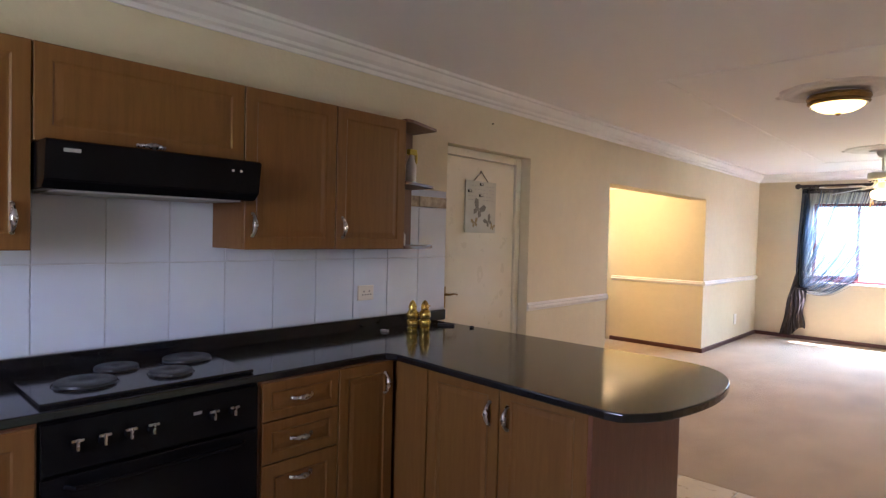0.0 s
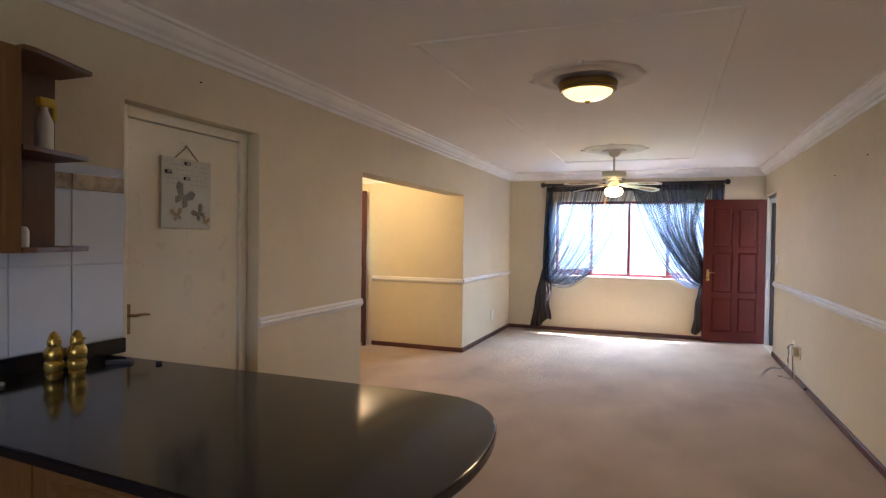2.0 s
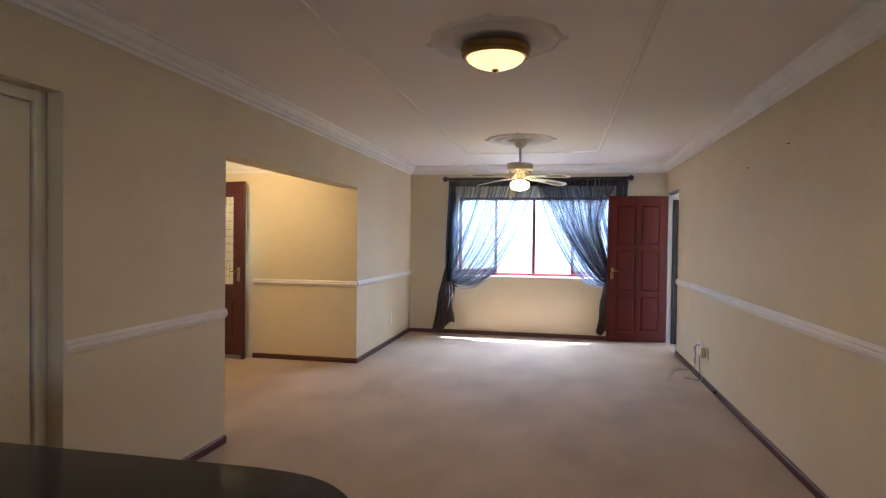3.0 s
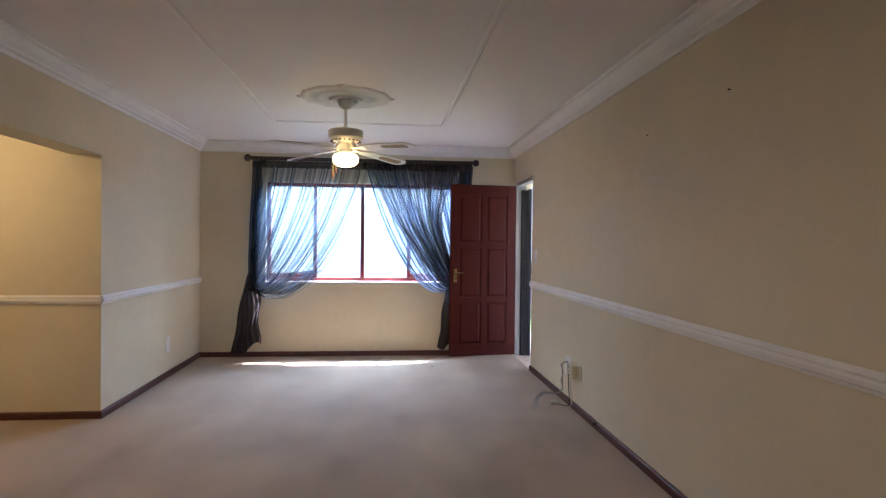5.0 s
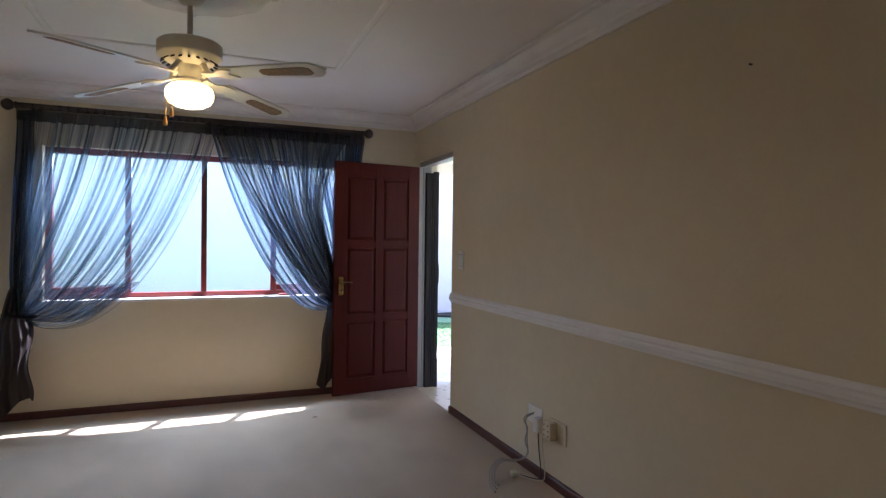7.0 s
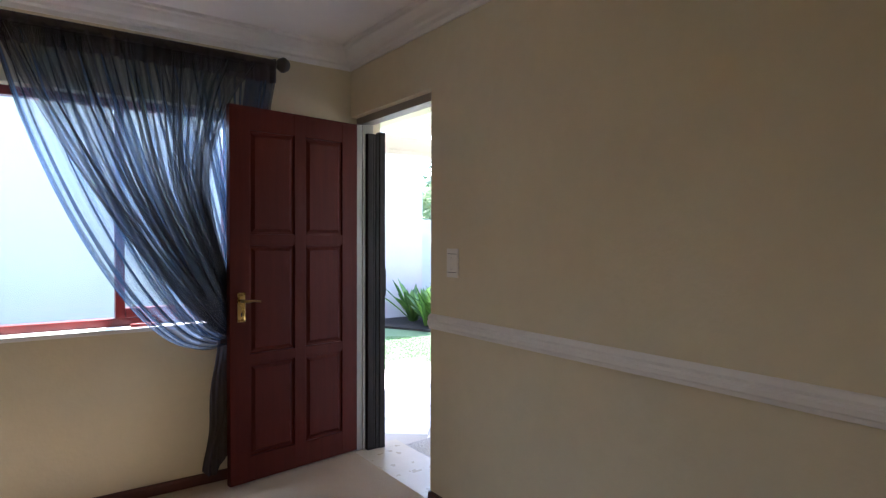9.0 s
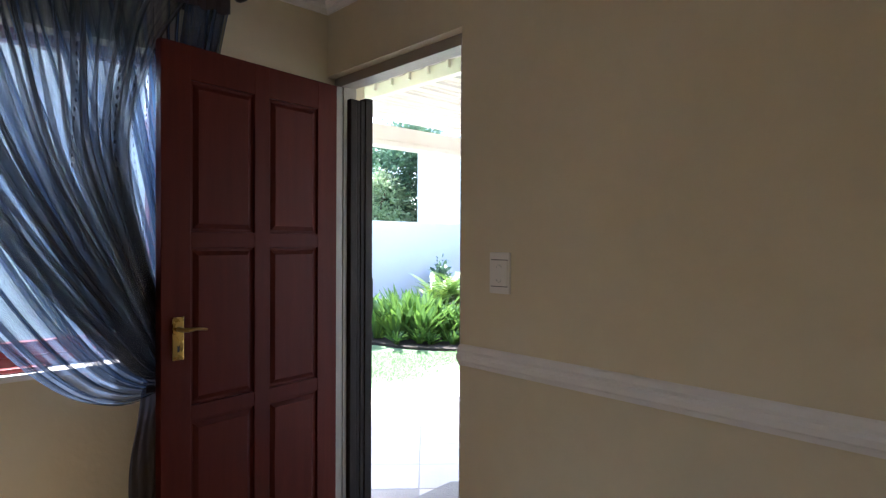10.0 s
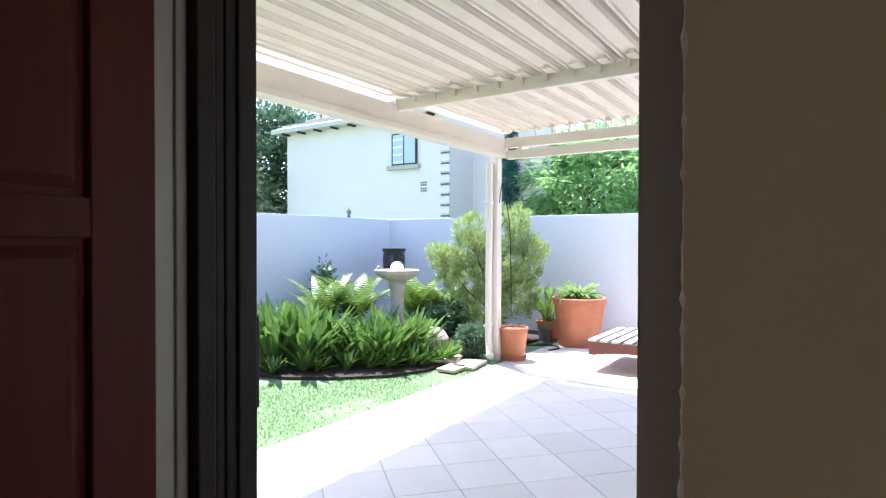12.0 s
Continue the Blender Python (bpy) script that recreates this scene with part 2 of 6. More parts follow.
M_SHEERT = sheer("gathered_charcoal_voile", (0.070, 0.056, 0.058), 0.96, 0.04)
M_PATIO = surf("pale_patio_tile", (0.84, 0.78, 0.735), (0.78, 0.72, 0.675), 4, 0.55, 0.1, 60, piece=0.06)
M_PATIOBED = surf("patio_mortar", (0.58, 0.52, 0.48), (0.50, 0.455, 0.41), 6, 0.9, 0.3, 90)
M_GROUND = surf("garden_soil_and_grass", (0.165, 0.255, 0.13), (0.135, 0.215, 0.105), 2.5, 0.95, 0.6, 60)
M_SOIL = surf("dark_soil", (0.035, 0.024, 0.017), (0.018, 0.013, 0.010), 9, 0.95, 0.9, 60)
M_GWALL = surf("grey_white_render", (0.68, 0.68, 0.72), (0.62, 0.62, 0.66), 1.2, 0.85, 0.25, 60, spread=0.8)
M_HOUSE = surf("white_house_render", (0.67, 0.60, 0.61), (0.61, 0.55, 0.56), 0.8, 0.85, 0.2, 50)
M_ROOF = surf("grey_roof_tile", (0.50, 0.47, 0.45), (0.40, 0.38, 0.36), 3, 0.8, 0.2, 40)
M_ALU = surf("white_aluminium", (0.72, 0.65, 0.58), (0.64, 0.58, 0.51), 2, 0.45, 0.04, 40)
M_PAVER = surf("sandstone_paver", (0.48, 0.40, 0.31), (0.38, 0.31, 0.24), 7, 0.85, 0.3, 60, piece=0.08)
M_TERRA = surf("terracotta", (0.42, 0.155, 0.075), (0.34, 0.115, 0.055), 8, 0.7, 0.15, 70)
M_STONE = surf("cast_stone", (0.46, 0.42, 0.38), (0.34, 0.31, 0.28), 14, 0.85, 0.4, 70)
M_WHITESTONE = surf("white_stone_ball", (0.72, 0.69, 0.64), (0.62, 0.60, 0.55), 12, 0.7, 0.2, 60)
M_URN = surf("dark_glazed_urn", (0.035, 0.03, 0.034), (0.06, 0.05, 0.05), 10, 0.25, 0.05, 60)
M_BLUEGREY = surf("blue_grey_pot", (0.10, 0.12, 0.15), (0.07, 0.08, 0.10), 10, 0.45, 0.05, 60)
M_BENCHW = surf("weathered_white_slat", (0.46, 0.48, 0.49), (0.33, 0.35, 0.37), 9, 0.7, 0.2, 60, stretch=(1, 5, 1))
M_BENCHR = surf("red_brown_bench_wood", (0.15, 0.042, 0.026), (0.10, 0.028, 0.018), 8, 0.6, 0.15, 60)
M_MAT = surf("grey_door_mat", (0.50, 0.47, 0.44), (0.43, 0.40, 0.38), 14, 0.95, 0.8, 200)
M_BARK = surf("bark", (0.14, 0.10, 0.07), (0.08, 0.055, 0.04), 12, 0.9, 0.8, 50, stretch=(1, 1, 0.3))
M_CLIVIA = leafmat("strap_leaf_green", (0.003, 0.038, 0.028), (0.22, 0.37, 0.07), 0.2, 0.18)
M_FERN = leafmat("fern_green", (0.03, 0.12, 0.028), (0.19, 0.27, 0.04), 0.3)
M_CONIFER = leafmat("conifer_green", (0.08, 0.19, 0.07), (0.50, 0.58, 0.22), 0.35, 0.6)
M_TREEA = leafmat("dark_tree_green", (0.045, 0.10, 0.065), (0.12, 0.20, 0.115), 0.3)
M_TREEB = leafmat("feathery_tree_green", (0.11, 0.28, 0.12), (0.38, 0.55, 0.22), 0.55)
M_BUSH = leafmat("pale_bush_green", (0.12, 0.20, 0.11), (0.36, 0.42, 0.24), 0.35)
M_CYPRESS = leafmat("cypress_green", (0.03, 0.12, 0.12), (0.09, 0.22, 0.20), 0.25, 0.6)
M_SHRUB = leafmat("blue_green_shrub", (0.06, 0.13, 0.075), (0.13, 0.22, 0.12), 0.3)
M_GRASS = leafmat("lawn_blade_green", (0.165, 0.27, 0.125), (0.185, 0.30, 0.14), 0.5, 0.9)
M_SPIDER = leafmat("pale_strap_leaf", (0.13, 0.28, 0.06), (0.34, 0.46, 0.18), 0.35, 0.4)

# ---- mesh helpers ----


def box(bm, x0, x1, y0, y1, z0, z1, bevel=0.0):
    r = bmesh.ops.create_cube(bm, size=1.0, matrix=Matrix.Translation(((x0 + x1) / 2, (y0 + y1) / 2, (z0 + z1) / 2)) @ Matrix.Diagonal((abs(x1 - x0), abs(y1 - y0), abs(z1 - z0), 1)))
    if bevel:
        e = {e for v in r["verts"] for e in v.link_edges}
        bmesh.ops.bevel(bm, geom=list(e), offset=bevel, segments=2, affect="EDGES", profile=0.6)
    return bm


def boxes(*rows, bevel=0.0):
    bm = bmesh.new()
    for r in rows:
        box(bm, *r, bevel=bevel)
    return bm


def lathe(profile, steps=32, bm=None, m=None):
    """A turned body from (radius, height) pairs."""
    bm = bm or bmesh.new()
    rings = []
    for r, z in profile:
        if r < 1e-5:
            rings.append([bm.verts.new((0, 0, z))])
        else:
            rings.append([bm.verts.new((r * math.cos(2 * math.pi * k / steps), r * math.sin(2 * math.pi * k / steps), z)) for k in range(steps)])
    made = [v for g in rings for v in g]
    for a, b in zip(rings, rings[1:]):
        for k in range(steps):
            j = (k + 1) % steps
            if len(a) == 1 and len(b) == 1:
                continue
            if len(a) == 1:
                bm.faces.new((a[0], b[j], b[k]))
            elif len(b) == 1:
                bm.faces.new((a[k], a[j], b[0]))
            else:
                bm.faces.new((a[k], a[j], b[j], b[k]))
    if m is not None:
        bmesh.ops.transform(bm, matrix=m, verts=made)
    return bm


def tube(points, radius, steps=8, bm=None):
    """A round rod along points."""
    bm = bm or bmesh.new()
    pts = [Vector(p) for p in points]
    rings = []
    for i, p in enumerate(pts):
        d = (pts[min(i + 1, len(pts) - 1)] - pts[max(i - 1, 0)]).normalized()
        u = d.orthogonal().normalized() if not rings else (last - d * last.dot(d)).normalized()
        last = u
        w = d.cross(u)
        r = radius[i] if isinstance(radius, (list, tuple)) else radius
        rings.append([bm.verts.new(p + r * (u * math.cos(2 * math.pi * k / steps) + w * math.sin(2 * math.pi * k / steps))) for k in range(steps)])
    for a, b in zip(rings, rings[1:]):
        for k in range(steps):
            bm.faces.new((a[k], a[(k + 1) % steps], b[(k + 1) % steps], b[k]))
    bm.faces.new(rings[0][::-1])
    bm.faces.new(rings[-1])
    return bm


def prism(outline, z0, z1, bevel=0.0):
    """A slab with an outline in plan."""
    bm = bmesh.new()
    f = bm.faces.new([bm.verts.new((x, y, z0)) for x, y in outline])
    r = bmesh.ops.extrude_face_region(bm, geom=[f])
    bmesh.ops.translate(bm, vec=(0, 0, z1 - z0), verts=[v for v in r["geom"] if isinstance(v, bmesh.types.BMVert)])
    bmesh.ops.recalc_face_normals(bm, faces=bm.faces)
    if bevel:
        es = [e for e in bm.edges if abs(e.verts[0].co.z - e.verts[1].co.z) < 1e-6]
        bmesh.ops.bevel(bm, geom=es, offset=bevel, segments=3, affect="EDGES", profile=0.5)
    return bm


def sweep(profile, start, end, out, up=(0, 0, 1)):
    """A straight moulding: profile of (out, up) pairs carried from start to end."""
    bm = bmesh.new()
    s, e, o, u = Vector(start), Vector(end), Vector(out), Vector(up)
    a = [bm.verts.new(s + o * p + u * q) for p, q in profile]
    b = [bm.verts.new(e + o * p + u * q) for p, q in profile]
    for k in range(len(profile)):
        j = (k + 1) % len(profile)
        bm.faces.new((a[k], a[j], b[j], b[k]))
    bm.faces.new(a)
    bm.faces.new(b[::-1])
    bmesh.ops.recalc_face_normals(bm, faces=bm.faces)
    return bm


def mesh_of(bm, name, material, smooth=False):
    me = bpy.data.meshes.new(name)
    bmesh.ops.recalc_face_normals(bm, faces=bm.faces)
    bm.to_mesh(me)
    bm.free()
    me.materials.append(material)
    if smooth:
        me.polygons.foreach_set("use_smooth", [True] * len(me.polygons))
        me.set_sharp_from_angle(angle=radians(38))
    return me


def thing(name, place, label, category, group="", kind=""):
    ob = new(name)
    ob.empty_display_size = 0.1
    ob.location = place
    return tagged(ob, label, category, group, kind)


def part(name, bm, material, parent=None, label="", smooth=False, local=False):
    """One mesh object. World coordinates, or the parent's own where local."""
    ob = new(name, mesh_of(bm, name, material, smooth))
    if parent is not None:
        ob.parent = parent
        if not local:
            root = Vector((0, 0, 0))
            o = parent
            while o is not None:
                root += o.location
                o = o.parent
            ob.matrix_parent_inverse = Matrix.Translation(-root) if parent.type == "EMPTY" else Matrix.Identity(4)
    if label:
        ob["label"] = label
    return ob


def structure(name, bm, material, label, smooth=False):
    return tagged(part(name, bm, material, smooth=smooth), label, name.split("_")[0], kind="structure")

# ---- structure ----
XL, XR, YW, YS, CEIL = -2.63, 1.10, 10.34, -1.80, 2.53
WT = 0.22
TOP = 2.75
wall_west = structure("wall_west", boxes(
    (XL - WT, XL, YS - WT, 2.98, 0, TOP), (XL - WT, XL, 2.98, 3.96, 2.10, TOP), (XL - WT, XL, 3.96, 5.30, 0, TOP),
    (XL - WT, XL, 5.30, 7.96, 2.01, TOP), (XL - WT, XL, 7.96, YW + 0.23, 0, TOP)), M_WALL, "cream painted plaster wall with a dado rail")
wall_east = structure("wall_east", boxes(
    (XR, XR + WT, YS - WT, 9.44, 0, TOP), (XR, XR + WT, 9.44, YW + 0.01, 2.12, TOP), (XR, XR + WT, YW + 0.01, YW + 0.23, 0, TOP)), M_WALL, "cream painted plaster wall beside the patio door")
WX0, WX1, WZ0, WZ1 = -1.88, 0.38, 0.87, 2.07
wall_north = structure("wall_north", boxes(
    (XL, WX0, YW, YW + 0.23, 0, TOP), (WX1, XR, YW, YW + 0.23, 0, TOP), (WX0, WX1, YW, YW + 0.23, 0, WZ0), (WX0, WX1, YW, YW + 0.23, WZ1, TOP)), M_WALL, "cream painted wall round the living room window")
wall_south = structure("wall_south", boxes(
    (XL, -1.3, YS - WT, YS, 0, TOP), (-0.4, XR, YS - WT, YS, 0, TOP), (-1.3, -0.4, YS - WT, YS, 0, 1.2), (-1.3, -0.4, YS - WT, YS, 2.05, TOP)), M_WALL, "plain cream wall closing the kitchen")
HX = -5.4
structure("wall_hall_north", boxes((-4.07, XL - WT, 7.96, 8.16, 0, TOP), (-4.76, -4.07, 7.96, 8.16, 2.08, TOP), (HX, -4.76, 7.96, 8.16, 0, TOP)), M_WALL, "cream hall wall with the entrance doorway")
structure("wall_hall_west", boxes((HX - 0.2, HX, 5.1, 8.16, 0, TOP)), M_WALL, "plain cream hall end wall")
structure("wall_hall_south", boxes((HX, XL - WT, 5.1, 5.30, 0, TOP)), M_WALL, "plain cream hall side wall")
structure("ceiling", boxes((XL, XR, YS, YW, CEIL, CEIL + 0.08)), M_CEIL, "white painted flat ceiling")
structure("ceiling_hall", boxes((HX, XL - WT, 5.30, 7.96, 2.36, 2.44)), M_CEIL, "white painted hall ceiling")
# Unseen slab added above the ceilings to block daylight.
structure("roof_slab", boxes((HX - 0.3, XR + 0.3, YS - 0.4, YW + 0.32, TOP, TOP + 0.12)), M_ROOF, "plain unseen slab added over the house to keep daylight out")
structure("floor_carpet", boxes((XL, XR, 3.78, YW, -0.05, 0.0), (HX, XL, 5.30, 7.96, -0.05, 0.0)), M_CARPET, "beige cut-pile carpet, mottled with wear")
floor_kitchen = structure("floor_kitchen", boxes((XL, XR, YS, 3.78, -0.05, -0.006)), M_GROUT, "cream ceramic kitchen floor tiles")
structure("floor_threshold", boxes((XR, XR + WT + 0.12, 9.44, YW + 0.01, -0.05, -0.004)), M_FLOORTILE, "cream tiled door threshold")
structure("floor_store", boxes((XL - 0.9, XL, 2.98, 3.96, -0.05, -0.002)), M_FLOORTILE, "tiled floor behind the white door")

# cornice, dado rail, skirting
CP = [(0, 0), (0.012, 0), (0.016, 0.022), (0.034, 0.030), (0.040, 0.046), (0.062, 0.062), (0.082, 0.088), (0.088, 0.100), (0.108, 0.104), (0.112, 0.122), (0, 0.122)]
CZ = CEIL - 0.121
structure("trim_cornice_west", sweep(CP, (XL, YS, CZ), (XL, YW, CZ), (1, 0, 0)), M_TRIM, "white stepped plaster cornice")
structure("trim_cornice_east", sweep(CP, (XR, YS, CZ), (XR, YW, CZ), (-1, 0, 0)), M_TRIM, "white stepped plaster cornice")
structure("trim_cornice_north", sweep(CP, (XL, YW, CZ), (XR, YW, CZ), (0, -1, 0)), M_TRIM, "white stepped plaster cornice")
structure("trim_cornice_hall", sweep([(p * 1.2, q * 1.45) for p, q in CP], (HX, 7.96, 2.182), (XL - WT, 7.96, 2.182), (0, -1, 0)), M_TRIM, "white plaster hall cornice")
DP = [(0, 0), (0.010, 0.002), (0.014, 0.014), (0.022, 0.020), (0.024, 0.034), (0.016, 0.042), (0.020, 0.052), (0.010, 0.064), (0, 0.068)]
DZ = 0.872
for nm, a, b, o in (("west_a", (XL, 3.96, DZ), (XL, 5.30, DZ), (1, 0, 0)), ("west_b", (XL, 7.96, DZ), (XL, YW, DZ), (1, 0, 0)),
                    ("east", (XR, 4.2, DZ + 0.02), (XR, 9.44, DZ + 0.02), (-1, 0, 0)), ("hall", (-3.92, 7.96, DZ), (XL, 7.96, DZ), (0, -1, 0))):
    structure("trim_dado_" + nm, sweep([(p, q * (1.15 if nm == "east" else 1.0)) for p, q in DP], a, b, o), M_TRIM, "white moulded dado rail")
SP = [(0, 0), (0.016, 0), (0.016, 0.046), (0.011, 0.055), (0, 0.057)]
for nm, a, b, o in (("west_a", (XL, 3.98, 0), (XL, 5.30, 0), (1, 0, 0)), ("west_b", (XL, 7.96, 0), (XL, YW, 0), (1, 0, 0)), ("east", (XR, 3.78, 0), (XR, 9.44, 0), (-1, 0, 0)),
                    ("north", (XL, YW, 0), (XR, YW, 0), (0, -1, 0)), ("hall", (-3.92, 7.96, 0), (XL + 0.016, 7.96, 0), (0, -1, 0))):
    structure("baseboard_" + nm, sweep(SP, a, b, o), M_SKIRT, "dark red-brown wooden skirting board")

# ceiling mouldings
RX0, RX1, RY0, RY1 = -1.55, 0.08, 3.89, 9.05
MP = [(0.020, 0), (0.020, -0.003), (0.010, -0.009), (-0.010, -0.009), (-0.020, -0.003), (-0.020, 0)]
for nm, a, b, o in (("a", (RX0, RY0, CEIL), (RX0, RY1, CEIL), (1, 0, 0)), ("b", (RX1, RY0, CEIL), (RX1, RY1, CEIL), (1, 0, 0)),
                    ("c", (RX0 - 0.02, RY0, CEIL), (RX1 + 0.02, RY0, CEIL), (0, 1, 0)), ("d", (RX0 - 0.02, RY1, CEIL), (RX1 + 0.02, RY1, CEIL), (0, 1, 0))):
    structure("trim_ceiling_" + nm, sweep(MP, a, b, o), M_CEIL, "white half-round ceiling moulding")


def rose(place):
    """A moulded plaster ceiling rose with scallops and four small corner leaves."""
    t = thing("ceiling_rose", place, "white moulded plaster ceiling rose on the ceiling", "ceiling rose", "ceiling roses")
    bm = bmesh.new()
    prof = [(0.0, -0.022), (0.09, -0.024), (0.10, -0.034), (0.125, -0.034), (0.135, -0.018), (0.20, -0.014), (0.215, -0.020), (0.24, -0.020), (0.25, -0.013), (0.31, -0.011), (0.325, -0.015), (0.345, -0.013), (0.36, 0.0)]
    steps = 72
    rings = []
    for r, z in prof:
        if r == 0:
            rings.append([bm.verts.new((0, 0, z))])
            continue
        w = 0.007 * (r / 0.36) ** 3
        rings.append([bm.verts.new(((r + w * math.cos(12 * a)) * math.cos(a), (r + w * math.cos(12 * a)) * math.sin(a), z)) for a in (2 * math.pi * k / steps for k in range(steps))])
    for a, b in zip(rings, rings[1:]):
        for k in range(steps):
            j = (k + 1) % steps
            bm.faces.new((a[0], b[j], b[k]) if len(a) == 1 else (a[k], a[j], b[j], b[k]))
    part("plaster_disc", bm, M_PLASTER, t, smooth=True, local=True)
    for k in range(4):
        a = k * math.pi / 2
        bm = lathe([(0, -0.017), (0.010, -0.015), (0.018, -0.008), (0.022, 0)], 12, m=Matrix.Translation((0.366 * math.cos(a), 0.366 * math.sin(a), 0)) @ Matrix.Diagonal((1.2, 1.2, 1, 1)))
        part("leaf_boss", bm, M_PLASTER, t, smooth=True, local=True)
    return t


rose((-0.72, 4.85, CEIL))
rose((FANX, FANY, CEIL))

# ---- dome ceiling light ----
dome = thing("ceiling_light", (-0.72, 4.85, CEIL - 0.024), "lit alabaster dome ceiling light with an antique brass rim", "ceiling light")
part("rim", lathe([(0, 0), (0.14, 0), (0.185, -0.012), (0.192, -0.030), (0.180, -0.052), (0.186, -0.062), (0.172, -0.076), (0.150, -0.070), (0.0, -0.03)], 40), M_OLDBRASS, dome, "antique brass rim", True, True)
part("shade", lathe([(0.158, -0.074), (0.150, -0.087), (0.125, -0.106), (0.088, -0.121), (0.045, -0.131), (0.012, -0.134)], 40), M_DOME, dome, "lit yellow alabaster bowl", True, True)
part("finial", lathe([(0.0, -0.130), (0.018, -0.133), (0.020, -0.141), (0.009, -0.148), (0, -0.15)], 16), M_OLDBRASS, dome, "brass finial", True, True)

# ---- ceiling fan ----
fan = thing("ceiling_fan", (FANX, FANY, CEIL - 0.024), "white four-blade ceiling fan with cane insets and a lit globe", "ceiling fan")
Z0 = CEIL - 0.024
BZ = 2.128 - Z0
part("canopy", lathe([(0, 0), (0.062, 0), (0.064, -0.025), (0.052, -0.055), (0.026, -0.075), (0, -0.075)], 28), M_BLADE, fan, "", True, True)
part("downrod", tube([(0, 0, -0.07), (0, 0, -0.235)], 0.0125, 12), M_BLADE, fan, "", True, True)
part("motor_housing", lathe([(0, -0.228), (0.02, -0.228), (0.07, -0.234), (0.128, -0.241), (0.139, -0.250), (0.139, -0.300), (0.136, -0.306), (0.126, -0.312), (0.10, -0.332), (0.06, -0.345), (0, -0.345)], 40), M_BLADE, fan, "cream white motor housing", True, True)
for k in range(20):
    a = 2 * math.pi * k / 20
    bm = bmesh.new()
    bmesh.ops.create_cube(bm, size=1, matrix=pose(0.108 * math.cos(a), 0.108 * math.sin(a), -0.328, 0, 0, math.degrees(a)) @ pose(0, 0, 0, 0, 30, 0) @ Matrix.Diagonal((0.034, 0.010, 0.006, 1)))
    part("vent_slot", bm, M_DARK, fan, "dark vent slot", False, True)
part("light_fitter", lathe([(0, -0.343), (0.050, -0.343), (0.052, -0.385), (0.046, -0.398), (0.046, -0.408), (0.056, -0.414), (0.058, -0.432), (0, -0.432)], 28), M_BLADE, fan, "cream lamp fitter", True, True)
part("globe", lathe([(0.056, -0.428), (0.080, -0.434), (0.098, -0.448), (0.104, -0.468), (0.101, -0.494), (0.088, -0.514), (0.060, -0.529), (0.03, -0.536), (0, -0.538)], 36), M_GLOBE, fan, "lit white opal glass globe", True, True)
for k in range(4):
    m = pose(0, 0, BZ, 0, 0, 47 + 90 * k) @ pose(0, 0, 0, -11, 4, 0)
    out = [(0.20, -0.046), (0.62, -0.064), (0.672, -0.058), (0.700, -0.036), (0.712, -0.012), (0.722, 0.0), (0.712, 0.012), (0.700, 0.036), (0.672, 0.058), (0.62, 0.064), (0.20, 0.046)]
    bm = prism(out, -0.004, 0.004, 0.0015)
    bm.transform(m)
    b = part("blade", bm, M_BLADE, fan, "white fan blade", False, True)
    hole = [(0.395, -0.014), (0.415, -0.028), (0.625, -0.036), (0.652, -0.022), (0.652, 0.022), (0.625, 0.036), (0.415, 0.028), (0.395, 0.014)]
    bm = prism(hole, -0.0062, 0.0062)
    bm.transform(m)
    part("cane_inset", bm, M_CANE, b, "woven cane inset", False, True)
    bm = prism([(0.085, -0.020), (0.150, -0.015), (0.185, -0.038), (0.228, -0.044), (0.262, -0.034), (0.240, -0.016), (0.225, 0.0), (0.240, 0.016), (0.262, 0.034), (0.228, 0.044), (0.185, 0.038), (0.150, 0.015), (0.085, 0.020)], -0.012, -0.0045, 0.0012)
    tube([(0.062, 0, 0.045), (0.085, 0, 0.020), (0.115, 0, -0.008)], [0.016, 0.013, 0.012], 8, bm)
    bm.transform(m)
    part("blade_bracket", bm, M_BLADE, fan, "scrolled cream blade bracket", False, True)
for dx, dy, ln in ((-0.075, -0.02, 0.155), (-0.055, -0.045, 0.12)):
    c = part("pull_chain", tube([(dx, dy, -0.43), (dx * 1.25, dy * 1.25, -0.47), (dx * 1.3, dy * 1.3, -0.43 - ln)], 0.0015, 5), M_BRASS, fan, "thin brass pull chain", False, True)
    part("pull_bob", lathe([(0, 0.0), (0.005, -0.004), (0.010, -0.028), (0.009, -0.040), (0, -0.045)], 12, m=Matrix.Translation((dx * 1.3, dy * 1.3, -0.43 - ln))), M_AMBER, c, "amber pull bob", True, True)

# ---- living room window ----
GY = YW + 0.11
window = thing("window_1", (-0.75, GY, WZ0), "red-framed four-light window with sunlit garden behind", "window", kind="structure")
part("window_sill", boxes((WX0, WX1, YW - 0.035, YW + 0.09, WZ0 - 0.001, WZ0 + 0.022), bevel=0.004), M_TRIM, window, "white sill")
part("window_frame", boxes((WX0, WX1, GY - 0.03, GY + 0.03, WZ0 + 0.022, WZ0 + 0.062), (WX0, WX1, GY - 0.03, GY + 0.03, WZ1 - 0.045, WZ1), (WX0, WX0 + 0.045, GY - 0.029, GY + 0.029, WZ0 + 0.06, WZ1 - 0.04), (WX1 - 0.045, WX1, GY - 0.029, GY + 0.029, WZ0 + 0.06, WZ1 - 0.04), bevel=0.003), M_REDFRAME, window, "dark red painted frame")
for mx in (-1.315, -0.75, -0.185):
    part("mullion", boxes((mx - 0.022, mx + 0.022, GY - 0.028, GY + 0.028, WZ0 + 0.06, WZ1 - 0.04), bevel=0.003), M_REDFRAME, window)
